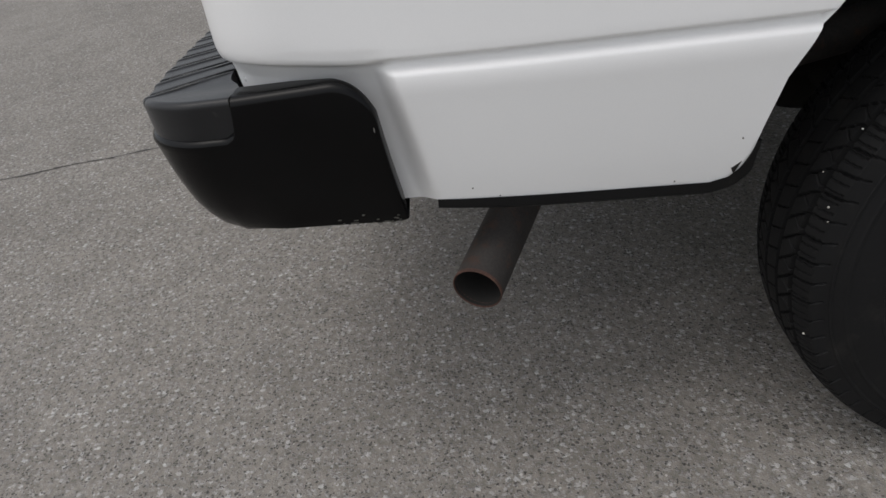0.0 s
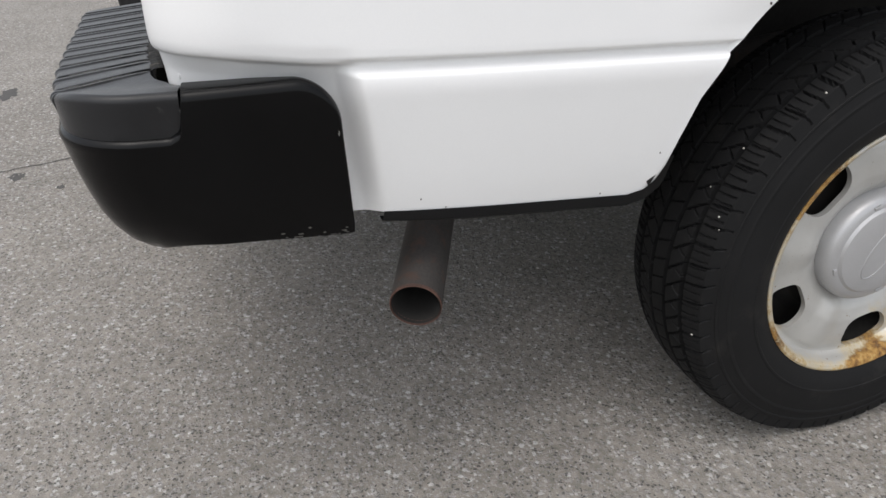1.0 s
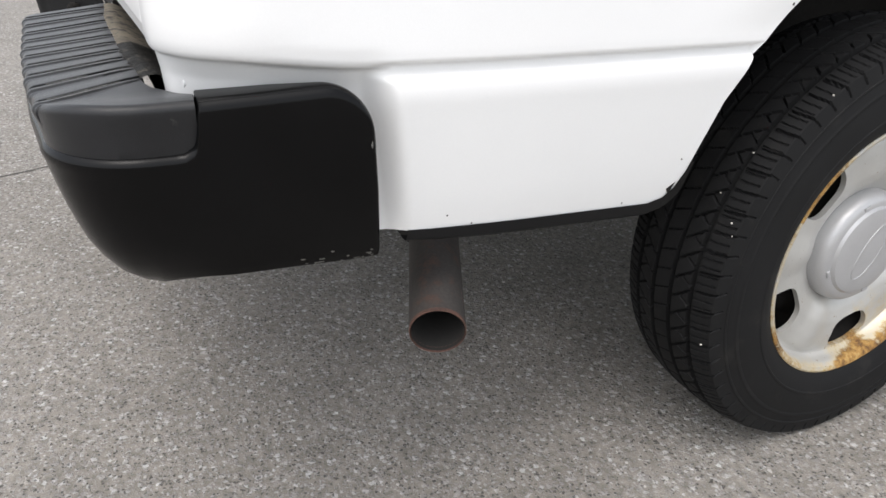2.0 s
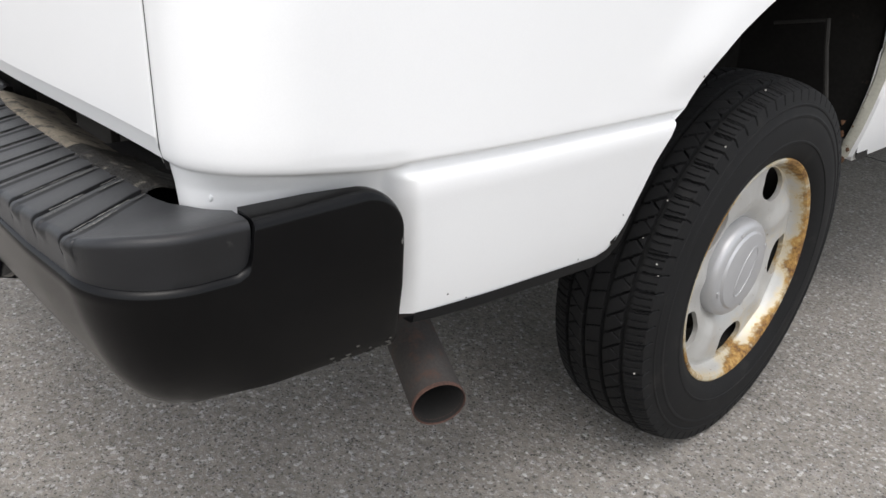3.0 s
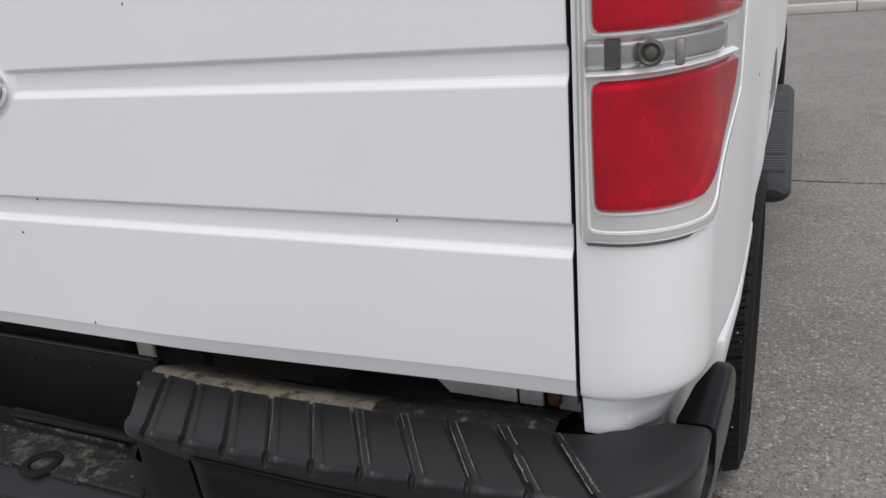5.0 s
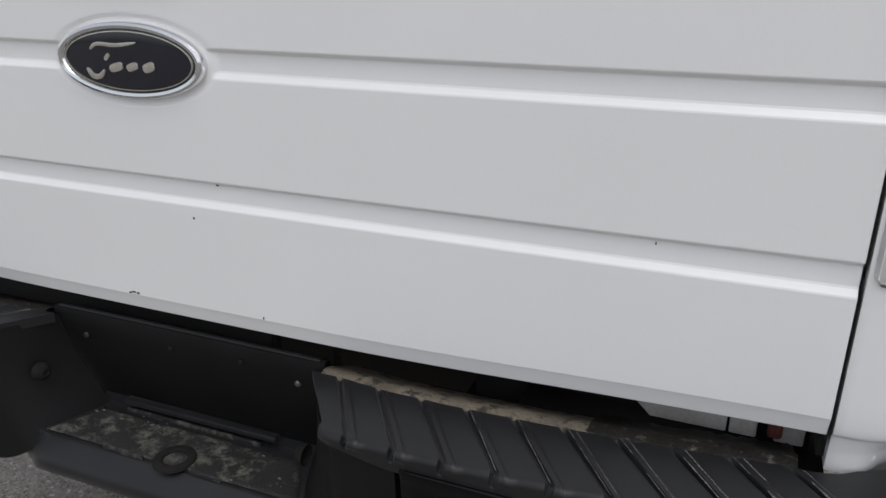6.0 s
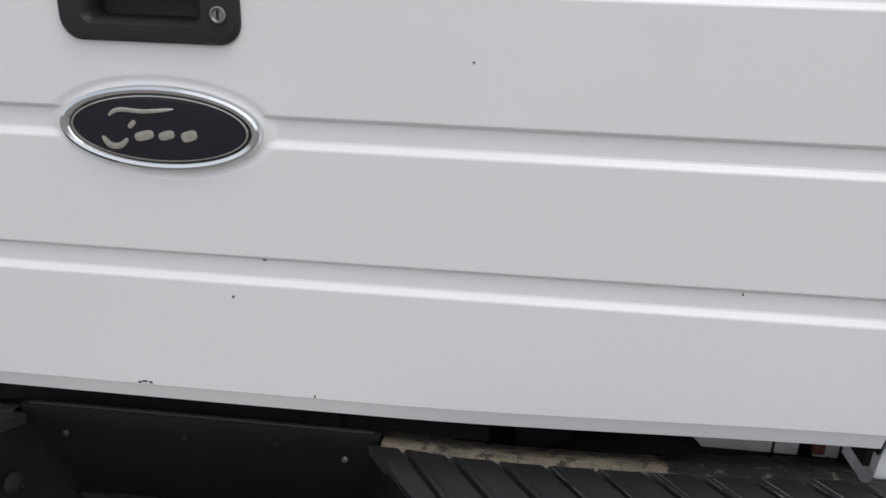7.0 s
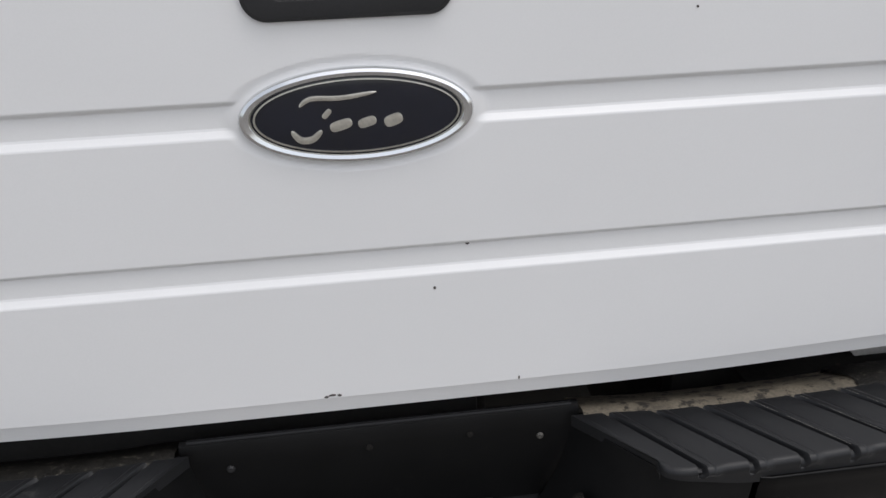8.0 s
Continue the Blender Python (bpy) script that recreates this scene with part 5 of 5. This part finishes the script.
sheet(range(48), [(0.0852, 0.056, 0.026), (0.0876, 0.0555, 0.0252), (0.0876, 0.0540, 0.0240), (0.0852, 0.0535, 0.0235)], lambda k, l: (l[0], l[1] * math.cos(2 * math.pi * k / 48), l[2] * math.sin(2 * math.pi * k / 48)), bm, True)
logo = part("cap_oval", bm, CAP_SILVER, proto, "moulded plain oval")
logo.rotation_euler = (radians(62), 0, 0)
rs = random.Random(5)
for k in range(7):
    a, w = rs.uniform(1.7, 3.5), rs.uniform(0.5, 1.0)
    b = bmesh.new()
    bmesh.ops.create_icosphere(b, subdivisions=1, radius=rs.uniform(0.0010, 0.0022))
    r = R_T - 0.0155 * w ** 3.0
    bmesh.ops.translate(b, vec=(0.099 * w, r * math.cos(a), r * math.sin(a)), verts=b.verts)
    part("grit", b, CONCRETE, proto, "pale grit caught in the tread")
FRONT_Y = AXLE_Y + 3.68
for x, y, rz in ((WHEEL_X, FRONT_Y, 0), (-WHEEL_X, AXLE_Y, 180), (-WHEEL_X, FRONT_Y, 180)):
    copy_thing(proto, pose(x, y, AXLE_Z, 0, 0, rz))


# ---------------------------------------------------------------- cab and front
CAB0, CAB1 = 2.135, 5.72
def cab_side(side):
    cols = steps_of(CAB0, CAB0 + 0.05, 0.005) + steps_of(CAB0 + 0.05, 4.28, 0.06)[1:] + steps_of(4.28, 5.34, 0.02)[1:] + steps_of(5.34, 5.60, 0.04)[1:]
    zs = [z for z in BODY_Z if z < 1.17]

    def low(y):
        return arch(y - FRONT_Y + 1.125) - 0.01 if abs(y - FRONT_Y) < 0.51 else 0.54

    def at(y, r):
        e = 0.010 * (1 - smooth(CAB0, CAB0 + 0.008, y))
        if r == "lip":
            return side * (HALF - 0.07), y, low(y)
        z = max(r, low(y))
        return side * (HALF + side_in(max(0.58, z)) - e - 0.04 * smooth(4.9, 5.6, y)), y, z - RAKE * min(y - 0.22, 2.5)

    p = part("cab_side", sheet(cols, ["lip", 0.54, 0.55] + zs, at), WHITE, truck, "white painted cab side")
    return p


for side in (1, -1):
    cab_side(side)
    board = tagged(new("running_board"), "black tubular running board below the cab")
    board.parent = truck
    sec = [(math.cos(radians(a)) * 0.062, math.sin(radians(a)) * 0.034) for a in range(0, 360, 18)]
    bm = bmesh.new()
    ys = [1.90, 1.905, 1.92, 1.95, 2.1, 3.0, 3.9, 4.0, 4.03]
    grow = [0.0, 0.6, 0.88, 1.0, 1.0, 1.0, 1.0, 0.8, 0.0]
    sheet(range(len(sec)), list(zip(ys, grow)), lambda k, yg: (side * (0.995 + sec[k][0] * yg[1]), yg[0], 0.445 + sec[k][1] * yg[1] - 0.004), bm, True)
    part("step_tube", bm, TRIM_BLACK, board, "black plastic step tube")
    bm = sheet([0.955, 0.965, 0.975, 0.985, 0.995, 1.005, 1.015, 1.025, 1.035], steps_of(2.08, 3.75, 0.01), lambda x, y: (side * x, y, 0.4755 + (0.004 if int(y * 50) % 2 else 0.0)))
    part("tread_strip", bm, PAD_BLACK, board, "ribbed black tread")
    for y in (2.25, 3.6):
        part("bracket", tube([(side * 0.97, y, 0.44), (side * 0.8, y, 0.46), (side * 0.6, y, 0.55)], 0.02, 8), UNDER_BLACK, board)

# body between the sides: back wall, hood, roof, glass
part("cab_back", block(-0.95, 0.95, CAB0, CAB0 + 0.06, 0.55, 1.20, 0.02), WHITE, truck)
bm = sheet([-0.93, -0.8, -0.4, 0, 0.4, 0.8, 0.93], [(4.05, 1.155), (4.2, 1.17), (4.8, 1.17), (5.3, 1.13), (5.55, 1.06), (5.66, 0.95), (5.70, 0.75), (5.68, 0.55)], lambda x, r: (x * (1 - 0.05 * smooth(4.9, 5.7, r[0])), r[0] - 0.10 * (abs(x) / 0.93) ** 3 * smooth(4.9, 5.6, r[0]), r[1] - 0.035 * (abs(x) / 0.93) ** 4 * (1 - smooth(5.3, 5.7, r[0]))))
part("hood", bm, WHITE, truck, "white painted hood")
part("grille", block(-0.55, 0.55, 5.66, 5.715, 0.72, 0.98, 0.02), TRIM_BLACK, truck, "black grille")
part("front_bumper", block(-0.95, 0.95, 5.60, 5.80, 0.48, 0.66, 0.05), GLOSS_BLACK, truck, "black front bumper")
def glasshouse(c, r):
    y0, y1, half, z = r
    a = 2 * math.pi * c / 40
    cx, sx = math.cos(a), math.sin(a)
    k = 7.0
    return half * math.copysign(abs(cx) ** (2 / k), cx), (y0 + y1) / 2 + (y1 - y0) / 2 * math.copysign(abs(sx) ** (2 / k), sx), z
part("cab_glass", sheet(range(40), [(2.15, 4.30, 0.95, 1.15), (2.25, 3.95, 0.85, 1.50), (2.33, 3.62, 0.76, 1.80)], glasshouse, None, True), WINDOW, truck, "dark tinted cab windows")
part("roof", sheet(range(40), [(2.30, 3.68, 0.775, 1.795), (2.29, 3.70, 0.785, 1.82), (2.34, 3.62, 0.74, 1.87), (2.6, 3.3, 0.5, 1.885), (2.9, 3.0, 0.02, 1.888)], glasshouse, None, True), WHITE, truck, "white cab roof")
for side in (1, -1):
    for y0, y1 in ((2.22, 2.35), (2.95, 2.95), (4.20, 3.66)):
        part("window_post", tube([(side * 0.955, y0, 1.14), (side * 0.86, (y0 + y1) / 2, 1.49), (side * 0.78, y1, 1.81)], 0.035, 10), WHITE, truck)


rs = random.Random(21)
for k in range(14):
    d = rs.uniform(0.0, 1.0) ** 1.5
    b = bmesh.new()
    bmesh.ops.create_icosphere(b, subdivisions=1, radius=rs.uniform(0.003, 0.008))
    for v in b.verts:
        v.co *= rs.uniform(0.6, 1.2)
    bmesh.ops.scale(b, vec=(1.0, 0.35, 1.3), verts=b.verts)
    z = 0.515 + 0.10 * d
    bmesh.ops.translate(b, vec=(rs.uniform(0.905, 0.940), 1.592 - 0.06 * (z - 0.53), z), verts=b.verts)
    part("rust_scab", b, RUST, truck, "flaking rust on the arch lip")
# black blocks stand in for the shade between bed and cab
for side in (1, -1):
    part("bed_gap", block(min(side * 0.90, side * 0.948), max(side * 0.90, side * 0.948), BED_END - 0.004, CAB0 + 0.006, 0.53, 0.735, 0.002), SOOT_SHADE, truck, "dark gap between bed and cab")
    part("bed_gap", block(min(side * 0.90, side * 0.973), max(side * 0.90, side * 0.973), BED_END - 0.004, CAB0 + 0.006, 0.74, 1.36, 0.002), SOOT_SHADE, truck, "dark gap between bed and cab")


def fleck(name, centre, normal, size, material, parent, label, seed):
    """A small irregular flake lying on a surface."""
    rnd = random.Random(seed)
    b = bmesh.new()
    q = Vector(normal).to_track_quat("Z", "Y").to_matrix().to_4x4()
    tip = [b.verts.new((size[0] * math.cos(k * 0.785) * rnd.uniform(0.5, 1.1), size[1] * math.sin(k * 0.785) * rnd.uniform(0.5, 1.1), 0.0006)) for k in range(8)]
    low = [b.verts.new((v.co.x * 1.1, v.co.y * 1.1, -0.001)) for v in tip]
    b.faces.new(tip)
    for k in range(8):
        b.faces.new((tip[k], tip[(k + 1) % 8], low[(k + 1) % 8], low[k]))
    bmesh.ops.transform(b, matrix=Matrix.Translation(centre) @ q, verts=b.verts)
    part(name, b, material, parent, label, merge=False)


def on_side(y, z):
    p = body_point(s_of(y), z + RAKE * max(0.0, y - 0.22), 0.0)
    return p[0], y, z


for k, (y, z, a) in enumerate(((0.30, 0.583, 0.0012), (0.565, 0.555, 0.0013), (0.645, 0.612, 0.0013), (0.335, 0.566, 0.0012), (0.76, 0.812, 0.002), (0.935, 0.938, 0.002), (0.62, 1.02, 0.002), (0.64, 1.015, 0.0015))):
    fleck("paint_chip", on_side(y, z), (1, 0, 0), (a, a * 1.3), CHIP, truck, "small rusty paint chip", k)
rd = random.Random(21)
for k in range(22):  # dust smeared along the foot of the bumper's end
    y = 0.20 - 0.085 * rd.random() ** 1.5
    x, _, nx, ny = bumper_plan(u_of(y))
    z = bumper_low(u_of(y)) + rd.uniform(0.0, 0.020) * rd.random() - 0.001
    fleck("dust_smear", (x + nx * end_in(z) + 0.0008, y, z), (1, 0, -0.15), (rd.uniform(0.0015, 0.0045), rd.uniform(0.0004, 0.0010)), PIPE_GREY, bumper, "dull dusty smear on the black bumper end", 300 + k)
fleck("scrape", (0.9930, 0.1915, 0.697), (1, 0.3, 0), (0.0012, 0.0042), SCUFF, bumper, "pale scrape on the black bumper end", 40)
rs = random.Random(31)
for k in range(34):
    y = rs.choice((rs.uniform(-0.058, 0.018), rs.uniform(0.004, 0.026)))
    x = rs.uniform(-0.20, 0.20)
    a = rs.uniform(0.0006, 0.0018)
    fleck("crumb", (x, y, 0.5518), (0, 0, 1), (a * rs.uniform(1, 3.5), a), rs.choice((DUSTY_LIP, SCUFF, GRIME)), step, "pale crumb of dried dirt", 100 + k)
for k, (x, z, w) in enumerate(((0.594, 0.664, 0.0025), (0.597, 0.655, 0.003), (0.600, 0.646, 0.0035), (0.603, 0.637, 0.002))):
    fleck("scratch", (x, bow(x) + 0.001 - face_in(z), z), (0.04, -1, -0.2), (0.0008, w), CONCRETE, bumper, "pale scratch on the black face", 60 + k)


# ---------------------------------------------------------------- small things on the ground
def ribbon(name, pts, width, material, label, seed):
    rnd = random.Random(seed)
    dense = []
    for (x0, y0), (x1, y1) in zip(pts, pts[1:]):
        n = max(2, int(math.hypot(x1 - x0, y1 - y0) / 0.025))
        dense += [(x0 + (x1 - x0) * i / n, y0 + (y1 - y0) * i / n) for i in range(n)]
    dense.append(pts[-1])
    dx, dy = pts[-1][0] - pts[0][0], pts[-1][1] - pts[0][1]
    ln = math.hypot(dx, dy)
    nx, ny = -dy / ln, dx / ln
    bm, prev, wob = bmesh.new(), None, 0.0
    for x, y in dense:
        wob = wob * 0.8 + rnd.uniform(-0.006, 0.006)
        w = width * rnd.uniform(0.3, 1.2)
        a = bm.verts.new((x + nx * (wob - w), y + ny * (wob - w), 0.0012))
        c = bm.verts.new((x + nx * wob, y + ny * wob, 0.0014))
        b = bm.verts.new((x + nx * (wob + w), y + ny * (wob + w), 0.0012))
        if prev:
            bm.faces.new((prev[0], prev[1], c, a))
            bm.faces.new((prev[1], prev[2], b, c))
        prev = (a, c, b)
    part(name, bm, material, ground, label, merge=False)


ribbon("crack", [(-0.58, -1.95), (-0.70, -1.43), (-0.81, -0.90), (-1.05, -0.2), (-1.2, 0.8)], 0.006, CRACK, "narrow dark crack", 3)
ribbon("crack", [(0.2, 3.72), (1.2, 3.67), (1.9, 3.63), (3.4, 3.70), (6.0, 3.6)], 0.012, CRACK, "narrow dark crack", 5)


def blotch(x, y, a, b, seed):
    rnd = random.Random(seed)
    bm = bmesh.new()
    n = 40
    c = bm.verts.new((x, y, 0.0011))
    vs = []
    for k in range(n):
        t = 2 * math.pi * k / n
        f = 0.75 + 0.45 * noise.noise(Vector((math.cos(t) * 1.7, math.sin(t) * 1.7, seed)))
        f *= rnd.uniform(0.88, 1.1)
        vs.append(bm.verts.new((x + a * f * math.cos(t), y + b * f * math.sin(t), 0.0009)))
    for k in range(n):
        bm.faces.new((c, vs[k], vs[(k + 1) % n]))
    part("oil_stain", bm, STAIN, ground, "dark oily stain", merge=False)


for i, (x, y, a, b) in enumerate(((-0.82, 0.13, 0.10, 0.035), (-0.66, 0.06, 0.05, 0.03), (-0.95, 0.25, 0.06, 0.04), (-1.9, -0.75, 0.12, 0.05), (-0.85, -0.57, 0.05, 0.03), (-0.71, -0.42, 0.025, 0.015))):
    blotch(x, y, a, b, i + 1)

kerb = tagged(new("kerb"), "pale weathered concrete kerb across the car park", "kerb", kind="structure")
for k in range(16):
    part("kerb_stone", block(-16 + k * 2.0 + 0.006, -14 + k * 2.0 - 0.006, 14.6, 14.9, 0.0, 0.16, 0.02), CONCRETE, kerb)


def loose_stones():
    """Small stones standing out of the worn asphalt."""
    rnd = random.Random(8)
    verts, faces = [], []
    for k in range(5200):
        x, y = rnd.uniform(-1.4, 1.75), rnd.uniform(-1.3, 1.5)
        r = rnd.uniform(0.0018, 0.0042) * (1.5 if rnd.random() < 0.06 else 1.0)
        n, a0 = 6, rnd.uniform(0, 6.28)
        st = rnd.uniform(0.65, 1.0)
        o = len(verts)
        for j in range(n):
            a = a0 + 2 * math.pi * j / n
            q = r * rnd.uniform(0.8, 1.15)
            verts.append((x + q * math.cos(a), y + q * st * math.sin(a), -0.0005))
        for j in range(n):
            a = a0 + 2 * math.pi * j / n
            q = r * rnd.uniform(0.45, 0.7)
            verts.append((x + q * math.cos(a), y + q * st * math.sin(a), r * rnd.uniform(0.35, 0.55)))
        faces += [(o + j, o + (j + 1) % n, o + n + (j + 1) % n, o + n + j) for j in range(n)]
        faces.append(tuple(o + n + j for j in range(n)))
    me = bpy.data.meshes.new("stones")
    me.from_pydata(verts, [], faces)
    mat, nt, p = nodes_of("pale_aggregate")
    geo = nt.nodes.new("ShaderNodeNewGeometry")
    nt.links.new(ramp(nt, geo.outputs["Random Per Island"], ((0.0, (0.13, 0.12, 0.105)), (0.45, (0.21, 0.195, 0.175)), (0.85, (0.29, 0.27, 0.245)), (1.0, (0.42, 0.40, 0.37)))), p.inputs["Base Color"])
    p.inputs["Roughness"].default_value = 0.8
    fine = tex(nt, "Noise", 900, 3)
    relief(nt, p, fine.outputs[0], 0.3, 0.0006)
    me.materials.append(mat)
    tagged(new("loose_stones", me), "pale small stones standing out of the worn asphalt", "stones", kind="stuff")


loose_stones()
